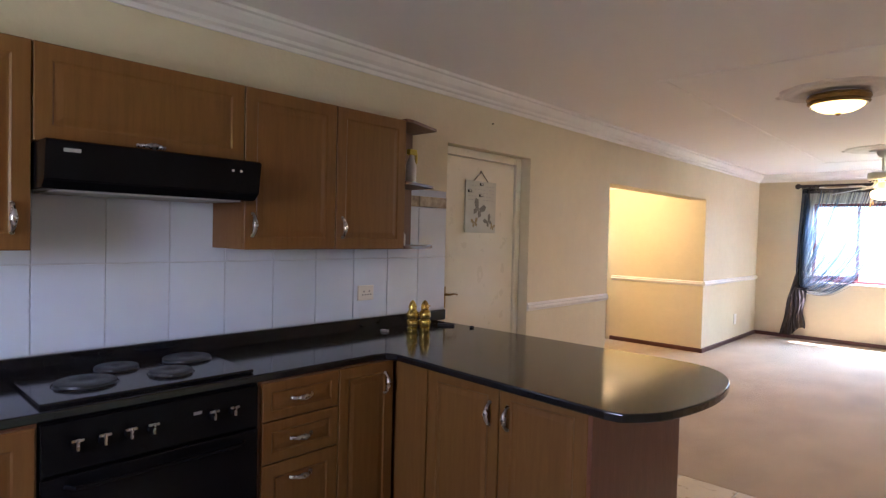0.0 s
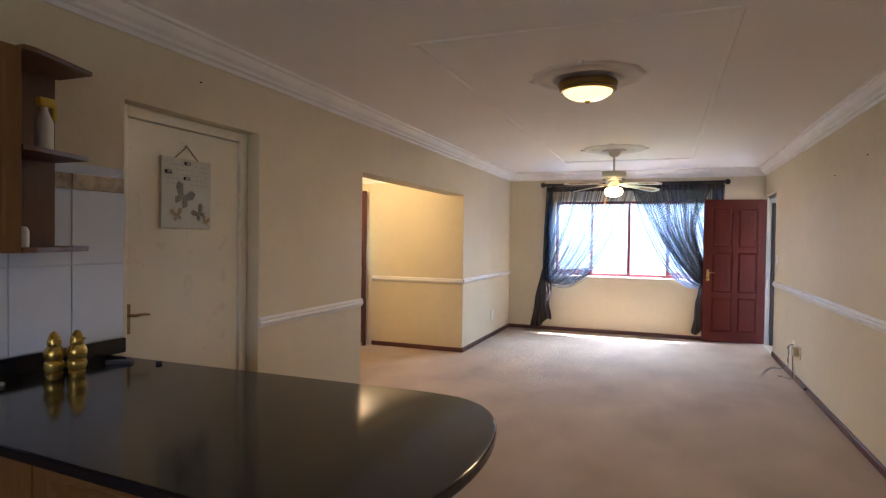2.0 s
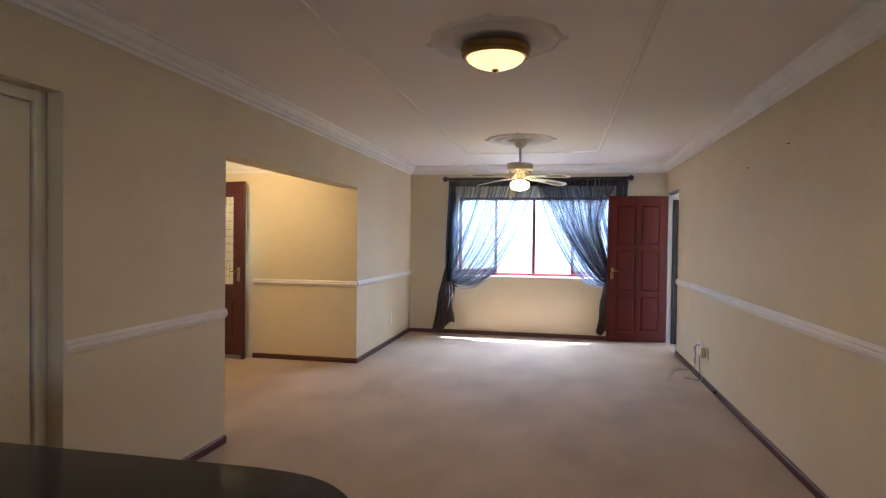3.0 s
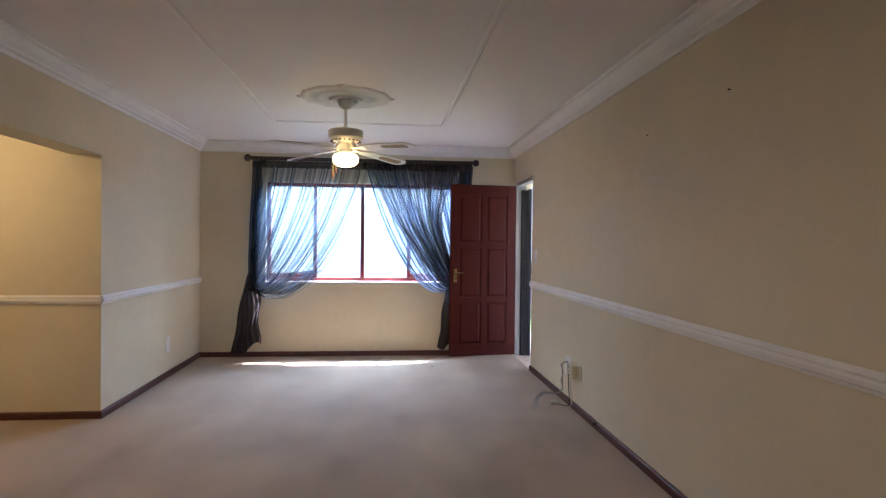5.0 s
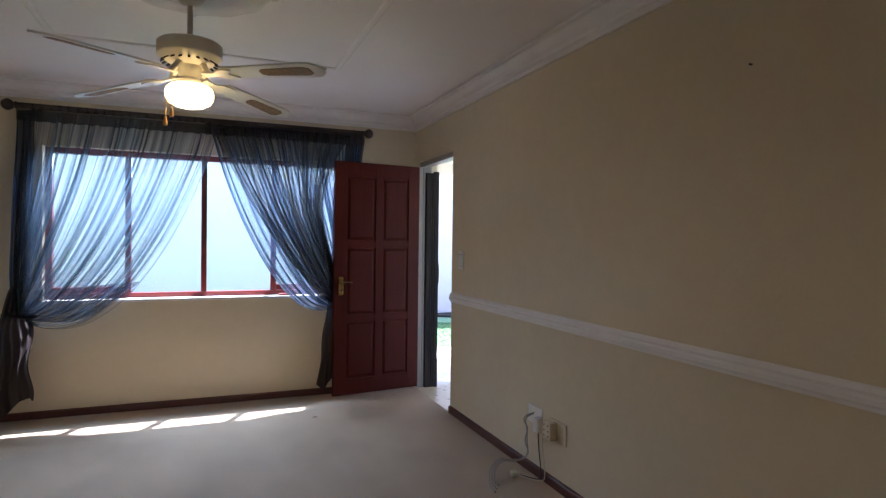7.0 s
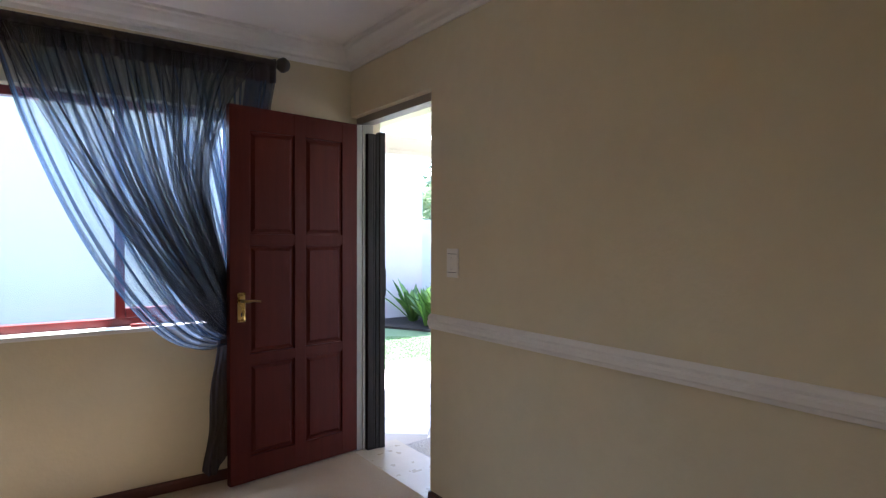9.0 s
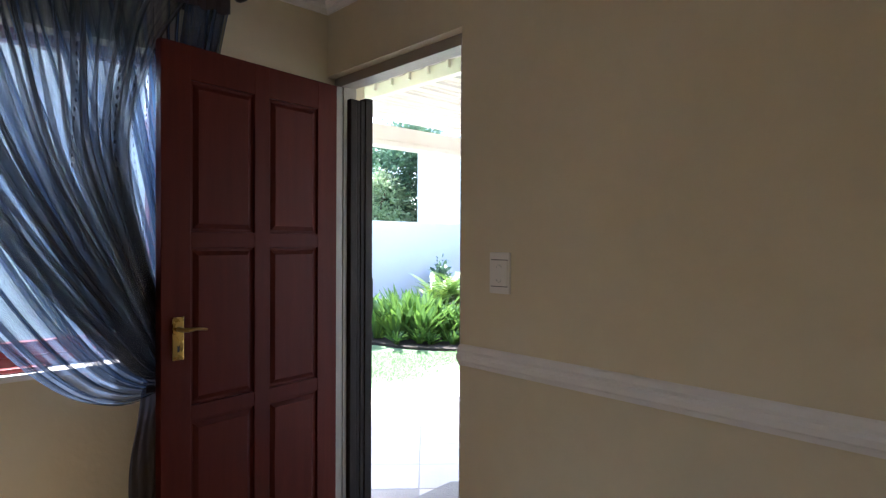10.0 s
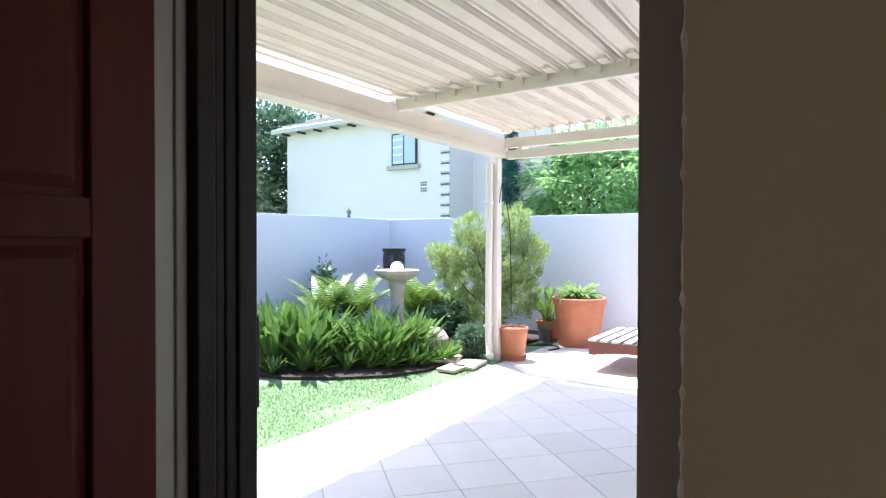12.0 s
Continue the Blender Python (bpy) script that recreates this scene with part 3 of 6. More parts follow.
part("casement_rail", boxes((-0.163, WX1 - 0.045, GY - 0.04, GY - 0.005, WZ0 + 0.065, WZ0 + 0.115), (WX0 + 0.045, -1.337, GY - 0.04, GY - 0.005, WZ0 + 0.065, WZ0 + 0.115), bevel=0.004), M_REDFRAME, window, "red casement bottom rail")
for a, b in ((WX0 + 0.045, -1.337), (-1.293, -0.772), (-0.728, -0.207), (-0.163, WX1 - 0.045)):
    g = part("pane", boxes((a, b, GY + 0.004, GY + 0.009, WZ0 + 0.06, WZ1 - 0.04)), M_GLASS, window, "clear glass pane")
    g.visible_shadow = False
part("stay_handle", boxes((-0.15, -0.02, YW - 0.015, YW + 0.02, WZ0 + 0.024, WZ0 + 0.040), bevel=0.005), M_REDFRAME, window, "red window stay lying on the sill")
kw = thing("window_2", (-0.85, YS - 0.1, 1.2), "plain kitchen window in the wall behind the walk", "window", kind="structure")
part("window_frame", boxes((-1.3, -0.4, YS - 0.14, YS - 0.09, 1.2, 1.25), (-1.3, -0.4, YS - 0.14, YS - 0.09, 2.0, 2.05), (-1.3, -1.25, YS - 0.139, YS - 0.091, 1.25, 2.0), (-0.45, -0.4, YS - 0.139, YS - 0.091, 1.25, 2.0), (-0.87, -0.83, YS - 0.139, YS - 0.091, 1.25, 2.0)), M_TRIM, kw)

# ---- curtains ----


def bez(pts, t):
    """Point on a smooth line through the given points."""
    n = len(pts) - 1
    i = min(int(t * n), n - 1)
    f = t * n - i
    p0, p1, p2, p3 = (Vector(pts[max(i - 1, 0)]), Vector(pts[i]), Vector(pts[i + 1]), Vector(pts[min(i + 2, n)]))
    return 0.5 * (2 * p1 + (p2 - p0) * f + (2 * p0 - 5 * p1 + 4 * p2 - p3) * f * f + (3 * p1 - p0 - 3 * p2 + p3) * f ** 3)


def draped(outer, lead, y, folds, depth, seed, nu=220, nv=52, gather=1.0):
    """Cloth hung between an outer and a leading edge, each a line of (x, z) from rod to tie-back, with folds."""
    rnd = random.Random(seed)
    ph = [rnd.uniform(0, 6.28) for _ in range(6)]
    bm = bmesh.new()
    uvl = bm.loops.layers.uv.new("cloth")
    grid = []
    for i in range(nu + 1):
        s = i / nu
        sw = s + 0.012 * math.sin(folds * 1.7 * s + ph[0])
        row = []
        for j in range(nv + 1):
            v = j / nv
            a, b = bez(outer, v), bez(lead, v)
            w = max(0.0, sw) ** (1.0 + 0.25 * v * gather)
            x = a.x + (b.x - a.x) * w
            z = a.y + (b.y - a.y) * w
            amp = depth * (0.55 + 0.6 * math.sin(math.pi * min(1, v * 1.05)) + 0.5 * v)
            q = 2 * math.pi * folds * s + 0.9 * math.sin(3 * v + ph[1]) + 0.7 * math.sin(7 * s + ph[2])
            yy = y + amp * (math.sin(q) + 0.35 * math.sin(2.3 * q + ph[3])) - 0.02 * v + 0.003 * math.sin(5.1 * q + 4 * v + ph[4]) * math.sin(23 * v + 31 * s + ph[5])
            x += 1.15 * amp * math.cos(q + 0.6)
            row.append(bm.verts.new((x, yy, z)))
        grid.append(row)
    for i in range(nu):
        for j in range(nv):
            f = bm.faces.new((grid[i][j], grid[i + 1][j], grid[i + 1][j + 1], grid[i][j + 1]))
            for lp, (a, b) in zip(f.loops, ((i, j), (i + 1, j), (i + 1, j + 1), (i, j + 1))):
                lp[uvl].uv = (a / nu + 0.013 * seed, b / nv)
    return bm


CY = YW - 0.165
RODZ = 2.322
rod = thing("curtain_rod", (-0.73, CY, RODZ), "dark wooden curtain rod with ball finials above the window", "curtain rod")
part("pole", tube([(-2.0, CY, RODZ), (0.54, CY, RODZ)], 0.021, 16), M_DARKWOOD, rod, smooth=True)
for sx, x in ((-1, -2.0), (1, 0.54)):
    prof = [(0, 0), (0.024, 0.0), (0.026, 0.010), (0.016, 0.016), (0.030, 0.028), (0.042, 0.050), (0.042, 0.062), (0.030, 0.084), (0.012, 0.094), (0, 0.096)]
    part("finial", lathe(prof, 20, m=Matrix.Translation((x, CY, RODZ)) @ Matrix.Rotation(radians(90 * sx), 4, "Y")), M_DARKWOOD, rod, "turned ball finial", smooth=True)
for x in (-1.9, -0.73, 0.45):
    part("bracket", boxes((x - 0.012, x + 0.012, CY - 0.005, YW, RODZ - 0.035, RODZ - 0.018), (x - 0.02, x + 0.02, YW - 0.012, YW, RODZ - 0.07, RODZ + 0.03), bevel=0.003), M_DARKWOOD, rod)


def header(x0, x1, seed):
    """The ruched band at the top of a curtain."""
    bm = bmesh.new()
    rnd = random.Random(seed)
    n = 160
    cols = []
    for i in range(n + 1):
        x = x0 + (x1 - x0) * i / n
        q = i * 0.9 + rnd.uniform(-0.5, 0.5)
        cols.append([bm.verts.new((x, CY - 0.012 + 0.010 * math.sin(q), RODZ + dz + 0.004 * math.sin(q * 0.7))) for dz in (0.012, -0.012, -0.04, -0.075, -0.11)])
    for a, b in zip(cols, cols[1:]):
        for k in range(4):
            bm.faces.new((a[k], b[k], b[k + 1], a[k + 1]))
    return bm


def tail(x0, x1, b0, b1, ztop, zbot, y, seed, slant=0.0):
    """The gathered length under a tie-back, falling to the floor."""
    bm = bmesh.new()
    rnd = random.Random(seed)
    rows = []
    nv, nu = 26, 48
    for j in range(nv + 1):
        v = j / nv
        e = v ** 0.7
        row = []
        for i in range(nu + 1):
            s = i / nu
            xa, xb = x0 + (b0 - x0) * e, x1 + (b1 - x1) * e
            q = 2 * math.pi * 5 * s + 1.2 * math.sin(4 * v + seed)
            z = ztop + (zbot - ztop) * v + (0.03 * math.sin(9 * s + seed) + slant * s) * v * v
            row.append(bm.verts.new((xa + (xb - xa) * s + (0.008 + 0.010 * s) * math.sin(11 * v + 4 * s) * min(1, 3 * v), y + (0.008 + 0.016 * v) * math.sin(q), max(z, 0.012))))
        rows.append(row)
    for a, b in zip(rows, rows[1:]):
        for k in range(nu):
            bm.faces.new((a[k], a[k + 1], b[k + 1], b[k]))
    return bm


def behind_door(bm):
    """Presses the cloth back against the wall where the open door stands before it."""
    for v in bm.verts:
        a = max(0.0, min(1.0, (v.co.x - 0.16) / 0.14)) * max(0.0, min(1.0, (2.26 - v.co.z) / 0.16))
        back = 10.329 - 0.1432 * (1.115 - v.co.x) + 0.040 + 0.25 * (v.co.y - CY)
        v.co.y = min(YW - 0.012, v.co.y + a * max(0.0, back - v.co.y))
    return bm


lc = thing("curtain", (-1.95, CY, 0.012), "slate blue voile curtain tied back at its window edge", "curtain", "pair of curtains")
part("voile", draped([(-1.97, 2.29), (-1.985, 1.9), (-2.0, 1.5), (-2.0, 1.1), (-1.99, 0.84)], [(-0.66, 2.29), (-0.74, 1.98), (-0.98, 1.42), (-1.27, 0.97), (-1.56, 0.735), (-1.80, 0.70), (-1.94, 0.76)], CY, 25, 0.014, 3, 320), M_SHEER, lc, "thin slate blue voile", True)
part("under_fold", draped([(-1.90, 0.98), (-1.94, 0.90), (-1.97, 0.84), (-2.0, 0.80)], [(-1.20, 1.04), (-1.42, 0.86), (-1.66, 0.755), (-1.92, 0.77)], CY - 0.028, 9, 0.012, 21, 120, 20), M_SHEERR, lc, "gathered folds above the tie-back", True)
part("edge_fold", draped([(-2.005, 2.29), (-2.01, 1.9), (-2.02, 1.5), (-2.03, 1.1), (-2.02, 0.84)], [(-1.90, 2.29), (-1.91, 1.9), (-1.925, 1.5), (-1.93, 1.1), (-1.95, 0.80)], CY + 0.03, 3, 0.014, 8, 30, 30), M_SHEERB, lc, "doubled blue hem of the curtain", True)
part("heading", header(-2.0, -0.70, 4), M_SHEERH, lc, "ruched grey see-through heading", True)
part("tail", tail(-2.03, -1.92, -2.22, -1.90, 1.02, 0.03, CY - 0.01, 1.0, 0.17), M_SHEERT, lc, "gathered dark tail hanging to the floor", True)
part("tie_back", tube([(-2.06, CY - 0.02, 0.83), (-2.0, CY - 0.055, 0.80), (-1.92, CY - 0.05, 0.79), (-1.87, CY + 0.01, 0.80), (-2.0, YW - 0.01, 0.84)], 0.013, 8), M_SHEERT, lc, "dark tie-back", True)
rc = thing("curtain", (0.40, CY, 0.012), "charcoal voile curtain swept aside behind the red door", "curtain", "pair of curtains")
part("voile", behind_door(draped([(0.53, 2.29), (0.535, 1.9), (0.53, 1.5), (0.50, 1.1), (0.44, 0.84)], [(-0.72, 2.29), (-0.60, 1.88), (-0.42, 1.44), (-0.20, 1.05), (0.0, 0.83), (0.18, 0.765), (0.34, 0.78)], CY, 22, 0.014, 5, 300)), M_SHEERR, rc, "thin slate blue voile", True)
part("second_layer", behind_door(draped([(0.42, 2.29), (0.30, 2.06), (0.19, 1.68), (0.25, 1.32), (0.36, 1.02), (0.41, 0.85)], [(-0.72, 2.29), (-0.58, 1.98), (-0.36, 1.60), (-0.10, 1.22), (0.10, 0.98), (0.22, 0.86), (0.34, 0.81)], CY - 0.035, 19, 0.012, 6, 300)), M_SHEERD, rc, "second darker layer of voile", True)
for hx in (0.02, 0.15, 0.215, 0.275):
    bm = bmesh.new()
    for k in range(26):
        z = 2.06 - 0.03 * k
        x = hx + 0.012 * math.sin(0.25 * k + 9 * hx) + 0.10 * max(0.0, (1.75 - z)) ** 1.5
        box(bm, x - 0.0022, x + 0.0022, CY - 0.052, CY - 0.050, z - 0.006, z + 0.006)
    part("hem_stitching", behind_door(bm), M_SHEERT, rc, "dark eyelet stitching down the hem")
part("heading", header(-0.72, 0.55, 9), M_SHEERT, rc, "ruched dark curtain heading", True)
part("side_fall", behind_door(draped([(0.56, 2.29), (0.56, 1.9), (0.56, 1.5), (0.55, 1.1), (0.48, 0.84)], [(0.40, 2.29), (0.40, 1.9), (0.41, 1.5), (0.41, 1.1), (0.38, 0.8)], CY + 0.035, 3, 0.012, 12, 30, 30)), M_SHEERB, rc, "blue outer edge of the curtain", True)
part("tail", behind_door(tail(0.27, 0.42, 0.16, 0.38, 0.86, 0.10, CY - 0.0, 2.0, 0.05)), M_SHEERT, rc, "gathered dark tail", True)
part("tie_back", behind_door(tube([(0.26, CY - 0.05, 0.80), (0.33, CY - 0.06, 0.79), (0.42, CY - 0.03, 0.82), (0.46, CY + 0.04, 0.84)], 0.012, 8)), M_SHEERT, rc, "dark tie-back", True)


# ---- doors ----


def panel_door(bm_mat, w, h, th, cols, rows, stile, rail_z, mould, thing_ob, place):
    """Stile-and-rail leaf with raised panels, in its own coordinates: x along the leaf from the hinge, y through it."""
    bm = bmesh.new()
    xs = cols
    box(bm, 0, w, -th / 2 + 0.012, th / 2 - 0.012, 0, h)
    body = part("leaf", bm, bm_mat, thing_ob, "", False, True)
    bm = bmesh.new()
    edges = [0] + [c for pair in xs for c in pair] + [w]
    for k in range(0, len(edges), 2):
        box(bm, edges[k], edges[k + 1], -th / 2, th / 2, 0, h, 0.003)
    zs = [0] + [c for pair in rail_z for c in pair] + [h]
    for a, b in xs:
        for k in range(0, len(zs), 2):
            box(bm, a - 0.002, b + 0.002, -th / 2 + 0.001, th / 2 - 0.001, zs[k], zs[k + 1], 0.003)
    part("stiles_and_rails", bm, bm_mat, body, "", False, True)
    for a, b in xs:
        for c, d in rail_z:
            bm = bmesh.new()
            for sy in (-1, 1):
                y0 = sy * (th / 2 - 0.012)
                y1 = sy * (th / 2 - 0.002)
                o = [(a + 0.012, c + 0.012), (b - 0.012, c + 0.012), (b - 0.012, d - 0.012), (a + 0.012, d - 0.012)]
                i = [(a + mould, c + mould), (b - mould, c + mould), (b - mould, d - mould), (a + mould, d - mould)]
                vo = [bm.verts.new((x, y0, z)) for x, z in o]
                vi = [bm.verts.new((x, y1, z)) for x, z in i]
                for k in range(4):
                    bm.faces.new((vo[k], vo[(k + 1) % 4], vi[(k + 1) % 4], vi[k]))
                bm.faces.new(vi)
            part("panel", bm, bm_mat, body, "", False, True)
    return body


def lever(thing_ob, x, z, y, sy, metal, toward):
    """A back plate with keyhole and a lever handle, on the face at y."""
    pl = part("handle_plate", boxes((x - 0.021, x + 0.021, y, y + sy * 0.006, z - 0.115, z + 0.045), bevel=0.002), metal, thing_ob, "brass handle plate with a keyhole", False, True)
    part("lever_handle", tube([(x, y, z), (x, y + sy * 0.045, z), (x + toward * 0.012, y + sy * 0.055, z), (x + toward * 0.045, y + sy * 0.056, z + 0.002), (x + toward * 0.085, y + sy * 0.054, z - 0.004)], [0.010, 0.008, 0.008, 0.006, 0.005], 10), M_OLDBRASS, pl, "slim lever", True, True)
    part("keyhole", boxes((x - 0.004, x + 0.004, y + sy * 0.004, y + sy * 0.0072, z - 0.085, z - 0.062)), M_DARK, pl, "", False, True)


red = thing("door_1", (1.115, 10.308, 0.012), "red mahogany six-panel door standing open against the curtain", "door", kind="structure")
panel_door(M_REDDOOR, 0.826, 2.058, 0.042, [(0.112, 0.368), (0.440, 0.712)], 3, 0.1, [(0.14, 0.645), (0.705, 1.300), (1.362, 1.93)], 0.030, red, None)
lever(red, 0.764, 1.0, 0.021, 1, M_BRASS, -1)
lever(red, 0.764, 1.0, -0.021, -1, M_BRASS, -1)
red.rotation_euler = (0, 0, radians(188.15))
dfr = thing("door_frame", (XR + 0.09, 9.87, 0), "white painted steel frame of the patio door", "door frame")
FX0, FX1 = XR + 0.045, XR + 0.15
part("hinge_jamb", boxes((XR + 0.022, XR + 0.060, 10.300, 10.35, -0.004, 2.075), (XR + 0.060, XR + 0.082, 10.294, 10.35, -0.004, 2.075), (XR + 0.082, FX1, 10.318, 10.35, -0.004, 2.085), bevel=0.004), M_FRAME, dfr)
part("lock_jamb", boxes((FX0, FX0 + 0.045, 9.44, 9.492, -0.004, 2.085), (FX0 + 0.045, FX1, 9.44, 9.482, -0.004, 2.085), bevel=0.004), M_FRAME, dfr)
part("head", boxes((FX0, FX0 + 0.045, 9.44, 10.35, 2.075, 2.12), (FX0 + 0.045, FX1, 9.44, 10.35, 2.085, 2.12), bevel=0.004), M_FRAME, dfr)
rc_ = random.Random(8)
pts = [(XR + 0.001 + rc_.uniform(-0.0006, 0.0006), 9.4405 + rc_.uniform(-0.0006, 0.0006), 0.07 + k * 0.009) for k in range(224)]
structure("trim_plaster_edge", tube(pts, [rc_.choice((0.0006, 0.0006, 0.0008, 0.001, 0.0016, 0.003)) for _ in pts], 6), M_TRIM, "chipped white plaster edge of the door reveal")
gate = thing("folding_gate", (1.26, 10.25, -0.004), "dark brown folded security gate stacked in the doorway", "security gate")
for k, (x0, x1, y0, y1, z1) in enumerate(((1.184, 1.2215, 10.268, 10.316, 2.020), (1.222, 1.2415, 10.271, 10.315, 2.020), (1.242, 1.2655, 10.268, 10.316, 2.020), (1.266, 1.308, 10.262, 10.316, 2.035))):
    part("stile", boxes((x0, x1, y0, y1, -0.004, z1), bevel=0.004), M_GATE, gate)
part("lock_block", boxes((1.308, 1.318, 10.268, 10.30, 0.98, 1.16), bevel=0.004), M_GATE, gate, "dark lock block")

kd = thing("door_2", (-2.755, 3.075, 0.008), "cream painted flush door in a deep reveal", "door", kind="structure")
bm = boxes((-0.02, 0.02, 0, 0.813, 0, 2.032), bevel=0.003)
part("leaf", bm, M_GLOSSW, kd, "", False, True)
pl = part("handle_plate", boxes((0.02, 0.025, 0.002, 0.028, 0.95, 1.10), bevel=0.002), M_OLDBRASS, kd, "brass handle plate", False, True)
part("lever_handle", tube([(0.02, 0.015, 1.045), (0.060, 0.015, 1.045), (0.068, 0.024, 1.045), (0.069, 0.062, 1.048), (0.067, 0.105, 1.042)], [0.010, 0.008, 0.008, 0.006, 0.005], 10), M_OLDBRASS, pl, "slim brass lever", True, True)
kf = thing("door_frame", (-2.75, 3.47, 0), "cream painted frame of the kitchen store door", "door frame")
part("jamb", boxes((-2.80, -2.715, 2.98, 3.072, 0, 2.10), bevel=0.005), M_GLOSSW, kf)
part("jamb", boxes((-2.80, -2.715, 3.892, 3.955, 0, 2.10), bevel=0.005), M_GLOSSW, kf)
part("head", boxes((-2.80, -2.715, 3.072, 3.892, 2.043, 2.099), bevel=0.005), M_GLOSSW, kf)
structure("wall_store", boxes((-3.6, -2.85, 2.9, 2.98, 0, TOP), (-3.6, -2.85, 3.96, 4.04, 0, TOP), (-3.68, -3.6, 2.9, 4.04, 0, TOP)), M_WALL, "plain wall behind the cream door")

cal = thing("wall_calendar", (-2.733, 3.465, 1.49), "butterfly wall calendar board hung by a string on the cream door", "calendar")
CYA, CYB, CZA, CZB = 3.285, 3.64, 1.495, 1.88
part("board", boxes((-2.735, -2.722, CYA, CYB, CZA, CZB), bevel=0.002), M_CAL, cal, "pale board")
part("string", tube([(-2.728, CYA + 0.09, CZB - 0.005), (-2.726, 3.462, CZB + 0.07), (-2.728, CYB - 0.09, CZB - 0.005)], 0.003, 6), M_DARKWOOD, cal)
part("hook", lathe([(0, 0), (0.008, 0), (0.006, 0.012), (0, 0.014)], 10, m=Matrix.Translation((-2.735, 3.462, CZB + 0.072)) @ Matrix.Rotation(radians(90), 4, "Y")), M_STEEL, cal, smooth=True)
dm = mesh_of(boxes((-0.0005, 0.0005, -0.011, 0.011, -0.003, 0.003)), "date_mark", M_GREYLINE)
for r in range(5):
    for c in range(9):
        if (r * 7 + c * 3) % 5:
            o = new("date_mark", dm)
            o.parent = cal
            o.location = (-2.7217 + 2.733, CYA + 0.041 + c * 0.034 - 3.465, CZB - 0.037 - r * 0.026 - 1.49)
for y, z in ((3.46, 1.856), (3.325, 1.80), (3.455, 1.772)):
    part("date_marker", boxes((-2.7222, -2.7135, y - 0.019, y + 0.019, z - 0.009, z + 0.009), bevel=0.003), M_DARK, cal, "dark square date marker")
    part("marker_window", boxes((-2.7138, -2.7128, y - 0.011, y + 0.011, z - 0.005, z + 0.005)), M_CAL, cal)


def butterfly(y, z, s, turn, mat):
    bm = bmesh.new()
    for sy in (-1, 1):
        for pts in ([(0, 0.1), (0.5, 0.9), (0.95, 0.85), (0.9, 0.35), (0.45, 0.0)], [(0, 0.05), (0.45, -0.02), (0.65, -0.35), (0.4, -0.7), (0.12, -0.4)]):
            bm.faces.new([bm.verts.new((0, sy * a * s, b * s)) for a, b in pts])
    bm.transform(Matrix.Translation((-2.7212, y, z)) @ Matrix.Rotation(radians(turn), 4, "X"))
    r = bmesh.ops.extrude_face_region(bm, geom=list(bm.faces))
    bmesh.ops.translate(bm, vec=(0.001, 0, 0), verts=[v for v in r["geom"] if isinstance(v, bmesh.types.BMVert)])
    part("butterfly_print", bm, mat, cal, "printed butterfly")


butterfly(3.43, 1.665, 0.075, -28, M_CALD)
butterfly(3.39, 1.565, 0.042, 12, M_CALO)
butterfly(3.55, 1.58, 0.05, 35, M_CALD)
butterfly(3.60, 1.54, 0.03, -20, M_CALO)

ed = thing("door_3", (-4.75, 7.955, 0.01), "dark wooden entrance door with bright leaded glass, standing ajar", "door", kind="structure")
bm = bmesh.new()
W, Hh, t2 = 0.83, 2.06, 0.022
for r in ((0, 0.12, -t2, t2, 0, Hh), (W - 0.13, W, -t2, t2, 0, Hh), (0.12, W - 0.13, -t2, t2, 0, 0.24), (0.12, W - 0.13, -t2, t2, 0.70, 0.84), (0.12, W - 0.13, -t2, t2, Hh - 0.15, Hh)):
    box(bm, *r, bevel=0.004)
part("leaf", bm, M_ENTRY, ed, "", False, True)
part("lower_panel", boxes((0.12, W - 0.13, -0.010, 0.010, 0.24, 0.70)), M_ENTRY, ed, "", False, True)
part("panel_moulding", boxes((0.15, W - 0.16, -0.020, 0.020, 0.28, 0.305), (0.15, W - 0.16, -0.020, 0.020, 0.635, 0.66), (0.15, 0.175, -0.0195, 0.0195, 0.30, 0.64), (W - 0.185, W - 0.16, -0.0195, 0.0195, 0.30, 0.64), bevel=0.004), M_ENTRY, ed, "", False, True)
# Opaque white pane: daylight through the glass is put into its colour.
g = part("glass_pane", boxes((0.12, W - 0.13, -0.003, 0.003, 0.84, Hh - 0.15)), M_WHITEPANE, ed, "leaded pane coloured white for the daylight behind it", False, True)
g.visible_shadow = False
part("glazing_bead", boxes((0.12, 0.14, -0.016, 0.016, 0.84, Hh - 0.15), (W - 0.15, W - 0.13, -0.016, 0.016, 0.84, Hh - 0.15), (0.14, W - 0.15, -0.016, 0.016, 0.84, 0.865), (0.14, W - 0.15, -0.016, 0.016, Hh - 0.175, Hh - 0.15)), M_ENTRY, ed, "", False, True)
bm = bmesh.new()
for k in range(1, 9):
    x = 0.14 + (W - 0.29) * k / 9
    tube([(x, 0, 0.865), (x + 0.02 * math.sin(k * 2.1), 0, 1.3), (x, 0, Hh - 0.175)], 0.004, 5, bm)
for k in range(1, 11):
    z = 0.865 + (Hh - 0.175 - 0.865) * k / 11
    tube([(0.14, 0, z), (W / 2, 0, z + 0.03 * math.cos(k * 1.3)), (W - 0.15, 0, z)], 0.0045, 5, bm)
part("leading", bm, M_DARK, ed, "dark leaded lattice", False, True)
lever(ed, W - 0.06, 1.02, -t2, -1, M_STEEL, -1)
part("weather_bar", boxes((0.02, W - 0.02, -0.034, -t2, 0.005, 0.045), bevel=0.004), M_STEEL, ed, "metal weather bar", False, True)
ed.rotation_euler = (0, 0, radians(-12))

# ---- kitchen ----


